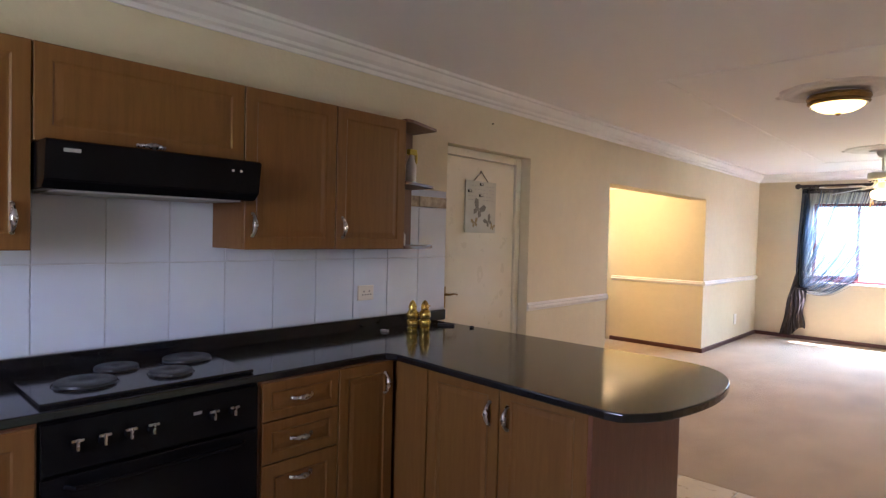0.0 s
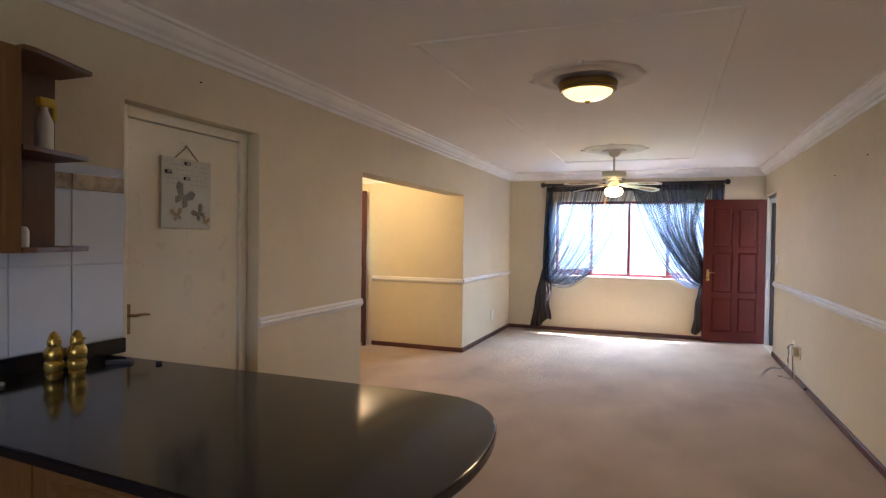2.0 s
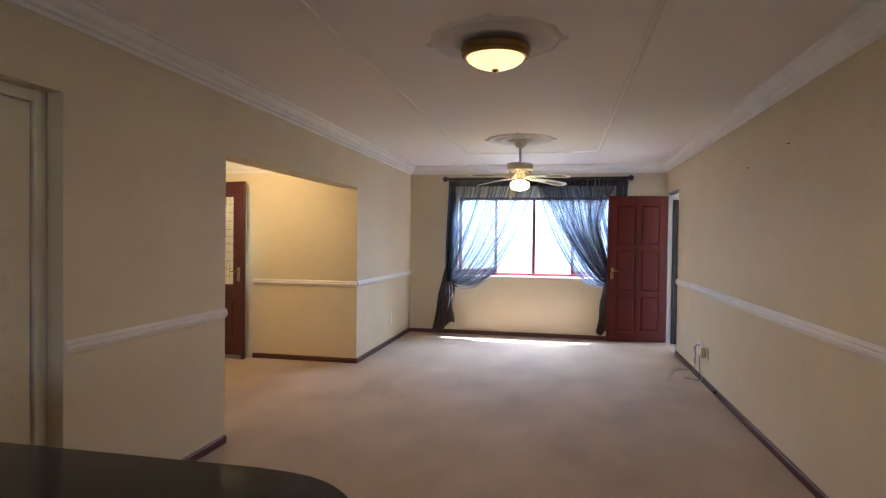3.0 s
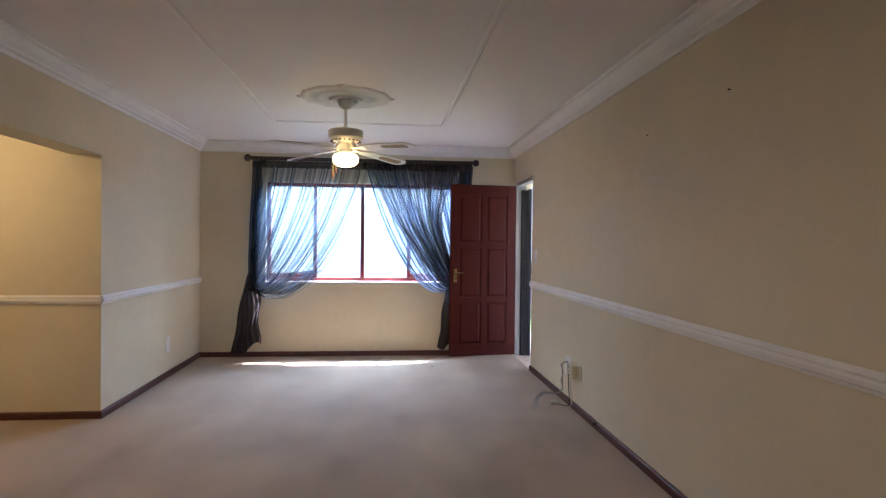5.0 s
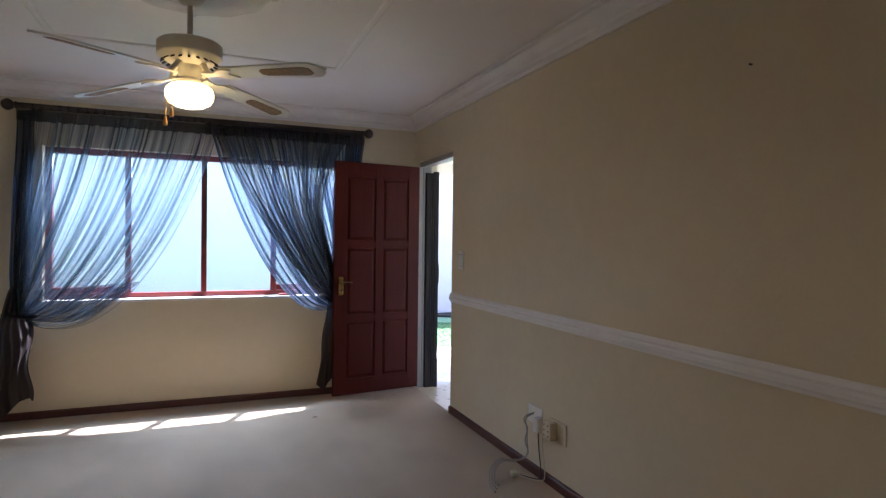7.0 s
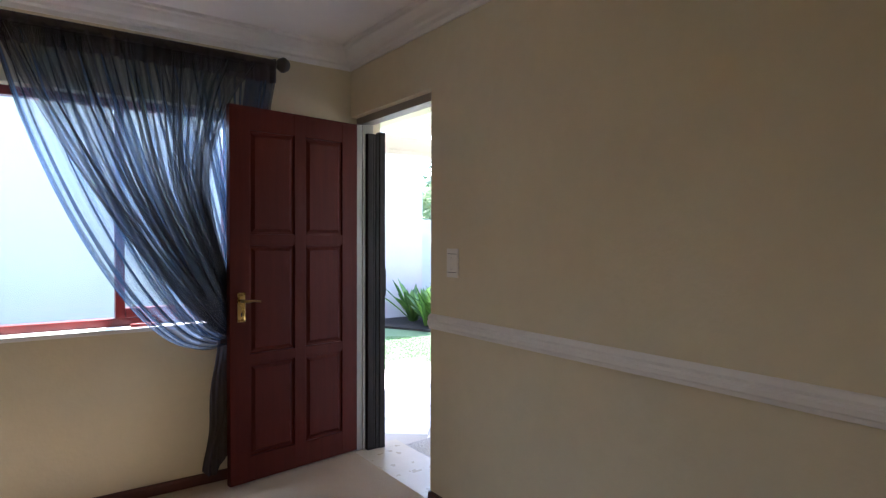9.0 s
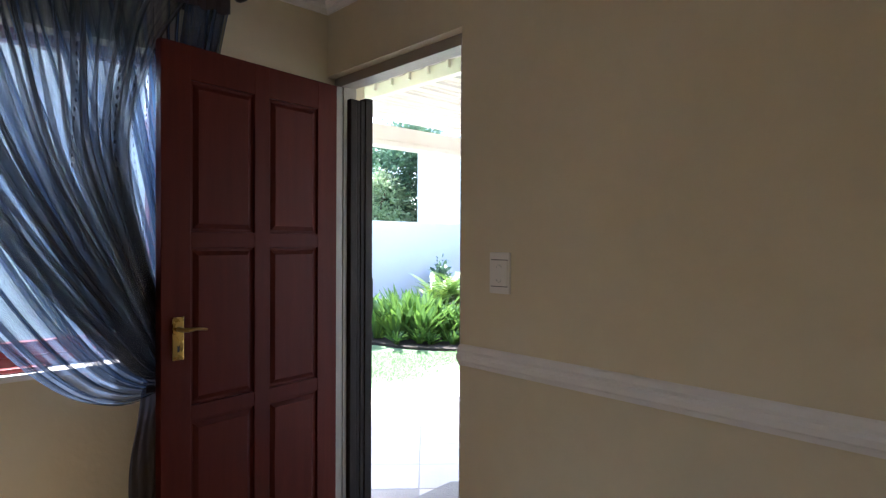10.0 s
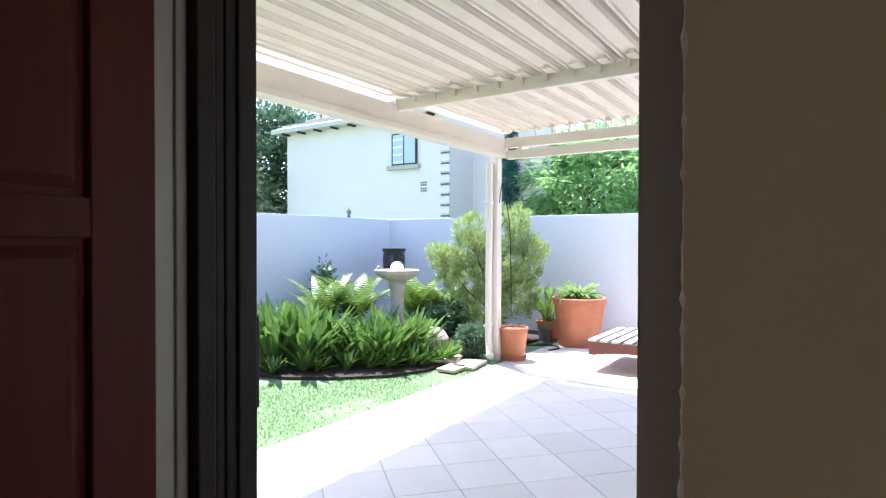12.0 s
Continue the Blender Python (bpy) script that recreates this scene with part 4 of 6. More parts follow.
def cup_handle(parent, base, axis, out, length=0.10):
    """A bowed pull handle with flared ends; axis along it, out away from the door."""
    b, a, o = Vector(base), Vector(axis), Vector(out)
    pts = [b - a * length / 2, b - a * length * 0.42 + o * 0.014, b - a * length * 0.2 + o * 0.026, b + o * 0.030, b + a * length * 0.2 + o * 0.026, b + a * length * 0.42 + o * 0.014, b + a * length / 2]
    part("handle", tube(pts, [0.008, 0.006, 0.009, 0.013, 0.009, 0.006, 0.008], 10), M_STEEL, parent, "satin steel bow handle", True)


def shaker(parent, name, plane, a0, a1, z0, z1, facing, handle=None, vertical=True, mat=None):
    """A routed cabinet door or drawer front on a plane. facing 'x' or '-y'."""
    mat = mat or M_OAK
    th = 0.018

    def pt(a, d, z):
        return (plane + d, a, z) if facing == "x" else (a, plane - d, z)
    bm = bmesh.new()
    s = min(0.055, (a1 - a0) * 0.16, (z1 - z0) * 0.24)
    rings = []
    for inset, d in ((0, 0), (0, th - 0.003), (0.003, th), (s, th), (s + 0.007, th - 0.0045), (s + 0.014, th - 0.0045), (s + 0.034, th - 0.001)):
        rings.append([bm.verts.new(pt(a, d, z)) for a, z in ((a0 + inset, z0 + inset), (a1 - inset, z0 + inset), (a1 - inset, z1 - inset), (a0 + inset, z1 - inset))])
    for p, q in zip(rings, rings[1:]):
        for k in range(4):
            bm.faces.new((p[k], p[(k + 1) % 4], q[(k + 1) % 4], q[k]))
    bm.faces.new(rings[-1])
    bm.faces.new(rings[0][::-1])
    ob = part(name, bm, mat, parent)
    if handle:
        cup_handle(ob, pt(handle[0], th, handle[1]), (0, 0, 1) if vertical else ((0, 1, 0) if facing == "x" else (1, 0, 0)), (1, 0, 0) if facing == "x" else (0, -1, 0))
    return ob


BX, UX = -2.05, -2.34
G = 0.0025


def base_unit(name, y0, y1, label):
    t = thing(name, ((XL + BX) / 2, (y0 + y1) / 2, 0), label, "cabinet", "kitchen base cabinets")
    part("carcass", boxes((XL + 0.01, BX, y0 + 0.001, y1 - 0.001, 0.10, 0.868)), M_OAKD, t)
    part("plinth", boxes((XL + 0.01, BX - 0.05, y0 + 0.001, y1 - 0.001, 0, 0.10)), M_OAKD, t)
    return t


u = base_unit("base_cabinet", -0.35, 0.53, "oak base cabinet beside the oven")
shaker(u, "cabinet_door", BX, -0.35 + G, 0.09 - G, 0.12, 0.86, "x", (0.03, 0.74))
shaker(u, "cabinet_door", BX, 0.09 + G, 0.525 - G, 0.12, 0.86, "x", (0.15, 0.74))
u = base_unit("base_cabinet", -1.78, -0.35, "oak base cabinet near the kitchen window")
shaker(u, "cabinet_door", BX, -1.78 + G, -1.07 - G, 0.12, 0.86, "x", (-1.12, 0.74))
shaker(u, "cabinet_door", BX, -1.07 + G, -0.35 - G, 0.12, 0.86, "x", (-1.0, 0.74))
u = base_unit("drawer_unit", 1.27, 1.66, "oak drawer unit with three drawers")
for z0, z1 in ((0.705, 0.862), (0.530, 0.700), (0.12, 0.525)):
    shaker(u, "drawer_front", BX, 1.285, 1.66 - G, z0, z1, "x", (1.465, (z0 + z1) / 2 if z1 > 0.6 else 0.45), vertical=False)
u = base_unit("base_cabinet", 1.66, 2.0, "narrow oak corner cabinet")
shaker(u, "cabinet_door", BX, 1.66 + G, 1.985 - G, 0.12, 0.862, "x", (1.93, 0.76))

pen = thing("peninsula_cabinet", (-1.5, 2.4, 0), "oak peninsula cabinet with cherry end panel under the counter", "cabinet", "kitchen base cabinets")
PY, PX1 = 2.02, -0.97
part("carcass", boxes((XL + 0.01, PX1 - 0.018, PY, 2.83, 0.10, 0.868)), M_OAKD, pen)
part("plinth", boxes((BX, PX1 - 0.06, PY + 0.05, 2.80, 0, 0.10)), M_OAKD, pen)
part("end_panel", boxes((PX1 - 0.018, PX1, PY - 0.016, 2.845, 0.0, 0.868), bevel=0.002), M_CHERRY, pen, "cherry veneer end panel")
part("back_panel", boxes((-1.9, PX1 - 0.018, 2.83, 2.845, 0, 0.868)), M_OAK, pen)
part("filler_panel", boxes((BX + 0.02, -1.82, PY - 0.018, PY, 0.10, 0.866), bevel=0.001), M_OAK, pen)
shaker(pen, "cabinet_door", PY, -1.817 + G, -1.398 - G, 0.12, 0.862, "-y", (-1.445, 0.73))
shaker(pen, "cabinet_door", PY, -1.398 + G, -0.985 - G, 0.12, 0.862, "-y", (-1.352, 0.73))

# worktop with rounded peninsula end
out = [(XL + 0.004, YS + 0.02), (-2.045, YS + 0.02), (-2.045, 1.86), (-2.03, 1.93), (-1.98, 1.955), (-0.86, 1.875), (-0.80, 1.885)]
END = [(-0.80, 1.885), (-0.715, 2.0), (-0.672, 2.16), (-0.655, 2.34), (-0.668, 2.52), (-0.71, 2.68), (-0.79, 2.81), (-0.90, 2.88), (-1.04, 2.90)]
for k in range(1, 25):
    out.append(tuple(bez(END, k / 24)))
out += [ (-2.60, 2.90), (XL + 0.004, 2.90)]
top = tagged(part("worktop", prism(out, 0.868, 0.900, 0.006), M_GRANITE), "polished black granite worktop with a rounded peninsula end", "worktop")
ups = tagged(part("upstand", boxes((XL + 0.002, XL + 0.024, YS + 0.02, 2.972, 0.9005, 0.969), bevel=0.003), M_GRANITE), "black granite upstand along the tiled wall", "upstand")

# oven, hob, hood
ov = thing("oven", (-2.3, 0.9, 0), "black built-in oven with bright knobs under the hob", "oven")
part("body", boxes((XL + 0.02, BX - 0.002, 0.53, 1.27, 0.0, 0.866)), M_BLACK, ov)
part("control_panel", boxes((BX - 0.002, BX + 0.02, 0.535, 1.262, 0.70, 0.862), bevel=0.004), M_BLACK, ov, "black control panel")
od = part("oven_door", boxes((BX - 0.002, BX + 0.024, 0.535, 1.262, 0.12, 0.692), bevel=0.006), M_BLACK, ov, "black glass oven door")
part("door_handle", tube([(BX + 0.024, 0.60, 0.655), (BX + 0.055, 0.62, 0.655), (BX + 0.055, 1.18, 0.655), (BX + 0.024, 1.20, 0.655)], 0.009, 10), M_BLACK, od, "", True)
for y in (0.63, 0.709, 0.788, 0.86, 1.075, 1.155):
    kn = part("knob", lathe([(0, 0), (0.021, 0), (0.019, 0.012), (0.016, 0.022), (0, 0.024)], 20, m=Matrix.Translation((BX + 0.02, y, 0.785)) @ Matrix.Rotation(radians(90), 4, "Y")), M_BLACK, ov, "black knob with bright cap", True)
    part("knob_cap", boxes((BX + 0.040, BX + 0.052, y - 0.004, y + 0.004, 0.770, 0.808), (BX + 0.038, BX + 0.046, y - 0.018, y + 0.018, 0.797, 0.806), bevel=0.003), M_STEEL, kn, "bright metal grip")
part("maker_badge", boxes((BX + 0.0195, BX + 0.0215, 1.005, 1.035, 0.797, 0.808)), M_CABLE, ov)
hob = thing("hob", (-2.3, 0.9, 0.9005), "four-plate electric hob set in the granite worktop", "hob")
part("hob_plate", boxes((-2.555, -2.090, 0.545, 1.275, 0.9005, 0.914), bevel=0.005), M_GREYHOB, hob, "grey steel hob plate")
for x, y, r in ((-2.28, 0.725, 0.098), (-2.45, 0.880, 0.078), (-2.245, 1.010, 0.078), (-2.44, 1.155, 0.095)):
    pl = part("hotplate", lathe([(0, 0.9245), (r * 0.25, 0.9245), (r * 0.28, 0.926), (r * 0.95, 0.928), (r, 0.926), (r * 1.02, 0.914)], 36, m=Matrix.Translation((x, y, 0))), M_BLACKM, hob, "black iron hotplate", True)
    part("trim_ring", lathe([(r * 1.02, 0.914), (r * 1.03, 0.918), (r * 1.08, 0.9155), (r * 1.09, 0.9138)], 36, m=Matrix.Translation((x, y, 0))), M_GREYHOB, pl, "dark metal ring", True)
hood = thing("extractor_hood", (-2.4, 0.955, 1.60), "black slimline extractor hood under the wall cabinet", "extractor hood")
HY0, HY1 = 0.575, 1.34
bm = bmesh.new()
prof = [(XL + 0.003, 1.600), (-2.22, 1.600), (-2.185, 1.628), (-2.165, 1.755), (-2.18, 1.763), (XL + 0.003, 1.763)]
a = [bm.verts.new((x, HY0, z)) for x, z in prof]
b = [bm.verts.new((x, HY1, z)) for x, z in prof]
for k in range(len(prof)):
    bm.faces.new((a[k], a[(k + 1) % len(prof)], b[(k + 1) % len(prof)], b[k]))
bm.faces.new(a)
bm.faces.new(b[::-1])
bmesh.ops.recalc_face_normals(bm, faces=bm.faces)
bmesh.ops.bevel(bm, geom=list(bm.edges), offset=0.004, segments=2, affect="EDGES")
part("hood_body", bm, M_BLACK, hood)
part("filter_tray", boxes((XL + 0.06, -2.25, HY0 + 0.05, HY1 - 0.05, 1.594, 1.6005)), M_GREYLINE, hood, "grey filter tray")
for y in (1.215, 1.25):
    part("hood_switch", lathe([(0, 0), (0.006, 0), (0.005, 0.004), (0, 0.005)], 10, m=Matrix.Translation((-2.171, y, 1.715)) @ Matrix.Rotation(radians(80), 4, "Y")), M_PLASTIC, hood, "pale push switch")
part("maker_badge", boxes((-2.172, -2.166, 0.625, 0.675, 1.722, 1.734)), M_GREYLINE, hood)


def wall_unit(y0, y1, z0, z1, label):
    t = thing("wall_cabinet", ((XL + UX) / 2, (y0 + y1) / 2, z0), label, "cabinet", "kitchen wall cabinets")
    part("carcass", boxes((XL + 0.010, UX, y0 + 0.0008, y1 - 0.0008, z0, z1)), M_OAK, t)
    return t


UZ0, UZ1 = 1.39, 2.105
u = wall_unit(-0.35, 0.57, UZ0, UZ1, "oak wall cabinet beside the extractor hood")
shaker(u, "cabinet_door", UX, -0.35 + G, 0.11 - G, UZ0, UZ1, "x", (0.06, 1.50))
shaker(u, "cabinet_door", UX, 0.11 + G, 0.57 - G, UZ0, UZ1, "x", (0.515, 1.50))
u = wall_unit(0.57, 1.345, 1.765, UZ1, "short oak wall cabinet above the extractor hood")
shaker(u, "cabinet_flap", UX, 0.57 + G, 1.345 - G, 1.768, UZ1, "x", (0.955, 1.79), vertical=False)
u = wall_unit(1.345, 2.31, UZ0, UZ1, "double oak wall cabinet above the tiled splashback")
shaker(u, "cabinet_door", UX, 1.345 + G, 1.838 - G, UZ0, UZ1, "x", (1.385, 1.50))
shaker(u, "cabinet_door", UX, 1.838 + G, 2.31 - G, UZ0, UZ1, "x", (1.878, 1.50))
sh = thing("corner_shelf", (-2.5, 2.45, UZ0), "open dark oak end shelf with chamfered boards", "shelf")
for z, ext in ((UZ0, 0.325), (1.752, 0.325), (UZ1 - 0.005, 0.34)):
    part("shelf_board", prism([(XL + 0.010, 2.312), (UX + 0.018, 2.312), (UX + 0.018, 2.36), (UX - 0.08, 2.31 + ext), (XL + 0.012, 2.31 + ext)], z, z + 0.018, 0.002), M_OAKD, sh)
part("back_board", boxes((XL + 0.010, XL + 0.026, 2.312, 2.625, UZ0 + 0.018, UZ1 - 0.005)), M_OAKD, sh)
sb = thing("spray_bottle", (-2.46, 2.48, 1.763), "white spray bottle with a yellow trigger on the shelf", "spray bottle")
part("bottle", lathe([(0, 0), (0.030, 0), (0.032, 0.01), (0.032, 0.12), (0.014, 0.165), (0.013, 0.18), (0, 0.18)], 20, m=Matrix.Translation((-2.46, 2.48, 1.763))), M_PLASTIC, sb, "white bottle", True)
part("trigger", boxes((-2.475, -2.445, 2.455, 2.515, 1.943, 1.978), (-2.467, -2.453, 2.515, 2.528, 1.895, 1.962), bevel=0.006), M_YELLOW, sb, "yellow trigger head")
jar = tagged(part("small_jar", lathe([(0, 0), (0.02, 0), (0.022, 0.01), (0.022, 0.06), (0.012, 0.075), (0, 0.076)], 16, m=Matrix.Translation((-2.40, 2.36, UZ0 + 0.018))), M_PLASTIC, smooth=True), "small white jar on the lowest shelf", "jar")

soc = thing("wall_socket", (XL + 0.008, 2.28, 1.12), "white double wall socket on the tiled splashback", "socket")
part("plate", boxes((XL + 0.009, XL + 0.018, 2.222, 2.338, 1.077, 1.165), bevel=0.003), M_PLASTIC, soc)
for y, z in ((2.255, 1.11), (2.265, 1.13), (2.275, 1.11), (2.295, 1.11), (2.305, 1.13), (2.315, 1.11)):
    part("pin_hole", lathe([(0, 0), (0.0045, 0), (0.0045, 0.0012), (0, 0.0012)], 10, m=Matrix.Translation((XL + 0.018, y, z)) @ Matrix.Rotation(radians(90), 4, "Y")), M_DARK, soc)


def figurine(y, x, s):
    t = thing("gold_figurine", (x, y, 0.9004), "small gold bird figurine on the granite worktop", "figurine", "pair of gold figurines")
    part("base", lathe([(0, 0), (0.030, 0), (0.031, 0.008), (0.020, 0.016), (0, 0.016)], 18), M_GOLD, t, "", True, True)
    part("body", lathe([(0, 0.012), (0.029, 0.014), (0.037, 0.028), (0.035, 0.043), (0.027, 0.050), (0.035, 0.060), (0.037, 0.078), (0.030, 0.090), (0.023, 0.097), (0.026, 0.108), (0.022, 0.124), (0.013, 0.139), (0.004, 0.145), (0, 0.146)], 22), M_GOLD, t, "", True, True)
    part("beak", lathe([(0.005, 0), (0.003, 0.012), (0, 0.02)], 8, m=pose(0.017, 0, 0.118, 0, 95, 0)), M_GOLD, t, "", True, True)
    t.scale = (s, s, 1.2 * s)
    return t


figurine(2.52, -2.46, 1.0)
figurine(2.585, -2.42, 1.0).rotation_euler = (0, 0, radians(40))
for x, y, w, d, a, lab in ((-2.50, 2.335, 0.05, 0.016, 20, "small pale pen cap lying on the worktop"), (-2.42, 2.78, 0.10, 0.05, 35, "crumpled dark wrapper on the worktop"), (-2.26, 2.84, 0.02, 0.02, 0, "dark cork stopper on the worktop")):
    bm = bmesh.new()
    box(bm, -w / 2, w / 2, -d / 2, d / 2, 0, 0.012, 0.003)
    if w > 0.08:
        bmesh.ops.subdivide_edges(bm, edges=list(bm.edges), cuts=2)
        for v in bm.verts:
            v.co += Vector((0, 0, 0.008 * abs(noise.noise(v.co * 60)))) if v.co.z > 0.004 else Vector()
    bm.transform(pose(x, y, 0.9004, 0, 0, a))
    tagged(part("wrapper" if w > 0.08 else ("pen_cap" if w > 0.04 else "cork"), bm, M_DARK if w > 0.08 or w < 0.03 else M_GREYLINE), lab, "clutter")

# ---- wall plates, sockets and cables ----
sw = thing("light_switch", (XR - 0.006, 9.245, 1.235), "white single rocker light switch beside the patio door", "light switch")
part("plate", boxes((XR - 0.010, XR, 9.203, 9.292, 1.165, 1.305), bevel=0.003), M_PLASTIC, sw)
part("module", boxes((XR - 0.0125, XR - 0.009, 9.211, 9.284, 1.191, 1.278), bevel=0.001), M_PLASTIC, sw)
for z in (1.1895, 1.2795):
    part("seam", boxes((XR - 0.0108, XR - 0.0098, 9.211, 9.284, z - 0.0012, z + 0.0012)), M_DARK, sw, "dark seam")
for z, a0 in ((1.252, 0), (1.214, 180)):
    part("rocker_dimple", tube([(XR - 0.0125, 9.2475 + 0.0105 * math.cos(radians(a0 + a)), z + 0.0105 * math.sin(radians(a0 + a))) for a in range(0, 181, 20)], 0.0009, 5), M_GREYLINE, sw, "curved finger mark")
bp = thing("blank_plate", (XL + 0.004, 9.325, 0.32), "white blank cover plate low on the wall", "wall plate")
part("plate", boxes((XL, XL + 0.008, 9.27, 9.38, 0.245, 0.40), bevel=0.003), M_PLASTIC, bp)
s1 = thing("aerial_socket", (XR - 0.005, 8.12, 0.35), "white aerial socket plate with grey cables plugged in", "socket")
part("plate", boxes((XR - 0.008, XR, 8.045, 8.20, 0.30, 0.405), bevel=0.003), M_PLASTIC, s1)
part("adaptor", boxes((XR - 0.05, XR - 0.008, 8.03, 8.075, 0.275, 0.36), bevel=0.006), M_PLASTIC, s1, "white plug adaptor")
for k in range(3):
    o = 0.007 * k
    w = 0.006 * math.sin(2.1 * k)
    pts = [(XR - 0.01, 8.13 + o, 0.365 - o), (XR - 0.035, 8.115 + o, 0.362), (XR - 0.055 + w, 8.15 + o, 0.325), (XR - 0.050 - w, 8.14 - w, 0.27), (XR - 0.058 + w, 8.125 + o, 0.20), (XR - 0.060, 8.11 + w, 0.14), (XR - 0.085, 8.12 + o, 0.10), (XR - 0.14, 8.15 + w, 0.088 + w), (XR - 0.20, 8.17 + o, 0.080 + o), (XR - 0.255 - o, 8.145 + 2 * o, 0.05), (XR - 0.285 - 3 * o, 8.10 - 2 * o, 0.008), (XR - 0.29 - 4 * o, 8.05 - 5 * o, 0.006)]
    fine = [tuple(bez(pts, q / 48)) for q in range(49)]
    part("cable", tube(fine, 0.0034, 6), M_CABLE, s1, "grey aerial cable", True)
    d = (Vector(fine[-1]) - Vector(fine[-2])).normalized()
    part("cable_tip", tube([fine[-1], tuple(Vector(fine[-1]) + d * 0.022)], 0.0048, 8), M_STEEL, s1, "bare metal aerial plug", True)
for (x0, y0), mat_k, lab in (((0.03, 8.05), M_DARK, "dark power cable"), ((0.022, 8.02), M_IVORY, "ivory cable")):
    pts = [(XR - x0, y0, 0.28), (XR - x0 - 0.004, y0 - 0.02, 0.18), (XR - x0, y0 - 0.035, 0.08), (XR - 0.032, y0 - 0.04, 0.020), (XR - 0.065, y0 + 0.0, 0.010), (XR - 0.10, y0 + 0.06, 0.010), (XR - 0.115, 8.13, 0.012)]
    part("cable", tube([tuple(bez(pts, q / 36)) for q in range(37)], 0.0032, 6), mat_k, s1, lab, True)
part("cable_plug", boxes((XR - 0.155, XR - 0.112, 8.115, 8.155, 0.0005, 0.026), bevel=0.007), M_IVORY, s1, "ivory plug lying on the carpet")
s2 = thing("wall_socket", (XR - 0.005, 7.88, 0.32), "ivory socket plate with a multi-way adaptor", "socket")
part("plate", boxes((XR - 0.008, XR, 7.80, 7.955, 0.265, 0.385), bevel=0.003), M_IVORY, s2)
ad = part("adaptor", boxes((XR - 0.055, XR - 0.008, 7.885, 7.965, 0.275, 0.375), bevel=0.006), M_IVORY, s2, "ivory multi-way adaptor")
for y in (7.905, 7.945):
    for z in (0.295, 0.325, 0.355):
        part("pin_hole", boxes((XR - 0.0562, XR - 0.0545, y - 0.004, y + 0.004, z - 0.004, z + 0.004)), M_DARK, ad)
tagged(part("door_stop", lathe([(0, 0), (0.010, 0), (0.012, 0.02), (0.007, 0.026), (0, 0.027)], 12, m=Matrix.Translation((XR - 0.016, 7.43, 0.045)) @ Matrix.Rotation(radians(-90), 4, "Y")), M_DARK, smooth=True), "small black rubber stop on the skirting board", "door stop")
for x, y, z, o in ((XR, 6.677, 2.032, -1), (XR, 5.835, 2.09, -1), (XL, 3.457, 2.297, 1)):
    tagged(part("picture_nail", lathe([(0, 0), (0.004, 0), (0.004, 0.012), (0, 0.013)], 8, m=Matrix.Translation((x, y, z)) @ Matrix.Rotation(radians(90 * o), 4, "Y")), M_DARK), "small dark picture nail on the painted wall", "nail")
hl = thing("hall_light", (-3.68, 6.9, 2.36), "small lit ceiling light in the hall", "ceiling light")
part("base", lathe([(0, 0), (0.09, 0), (0.09, -0.03), (0, -0.03)], 24), M_OLDBRASS, hl, "", True, True)
part("shade", lathe([(0.08, -0.03), (0.10, -0.07), (0.06, -0.12), (0, -0.13)], 24), M_DOME, hl, "lit glass shade", True, True)

dl = tagged(part("dry_leaf", prism([(-0.016, -0.002), (-0.006, -0.007), (0.008, -0.006), (0.017, 0.001), (0.007, 0.007), (-0.008, 0.006)], 0.0, 0.004, 0.001), M_DARKWOOD), "small dark dry leaf lying on the carpet", "leaf")
dl.location = (0.058, 9.673, 0.001)

# ---- outdoors: ground, patio, garden walls ----
GZ = -0.06
structure("ground", boxes((-140, 160, -140, 180, GZ - 0.3, GZ)), M_GROUND, "garden ground of soil and short grass")
patio = structure("patio", boxes((XR + WT, 8.6, 3.0, 12.42, GZ - 0.02, GZ + 0.006)), M_PATIOBED, "patio of pale square tiles laid diagonally")
GX, GYW, GTOP = 8.62, 15.85, 1.70
structure("wall_garden_east", boxes((GX, GX + 0.22, -3.0, GYW + 0.22, GZ, GTOP), bevel=0.008), M_GWALL, "pale rendered garden wall behind the pots")
structure("wall_garden_north", boxes((-9.0, GX, GYW, GYW + 0.22, GZ, GTOP), bevel=0.008), M_GWALL, "pale grey rendered garden wall behind the flower bed")
structure("wall_garden_tall", boxes((-9.0, 5.24, 15.72, 15.84, GZ, 4.6)), M_HOUSE, "tall white rendered wall beyond the lawn")
structure("wall_garden_south", boxes((XR + WT, GX, -3.2, -3.0, GZ, 1.9)), M_GWALL, "plain rendered wall closing the patio")
# Unseen slab, deep enough to keep sun off the carpet by the door.
structure("wall_eave_fascia", boxes((XR + WT, XR + 0.75, YS, YW + 0.25, 2.62, 2.75)), M_ALU, "unseen white slab added along the eave to stop sun leaking indoors")

# ---- louvred patio roof ----
per = thing("patio_roof", (6.47, 12.57, GZ), "white aluminium louvred patio roof on a slender post", "patio roof")
post = part("post", boxes((6.42, 6.52, 12.50, 12.60, GZ, 2.265), bevel=0.008), M_ALU, per)
part("downpipe", tube([(6.37, 12.575, 2.2), (6.375, 12.585, 1.0), (6.37, 12.585, 0.2), (6.34, 12.555, 0.06), (6.27, 12.51, 0.025)], 0.041, 12), M_ALU, per, "white rain pipe", True)
for z in (0.35, 1.75):
    part("pipe_clip", boxes((6.325, 6.42, 12.54, 12.63, z - 0.012, z + 0.012), bevel=0.003), M_ALU, per)
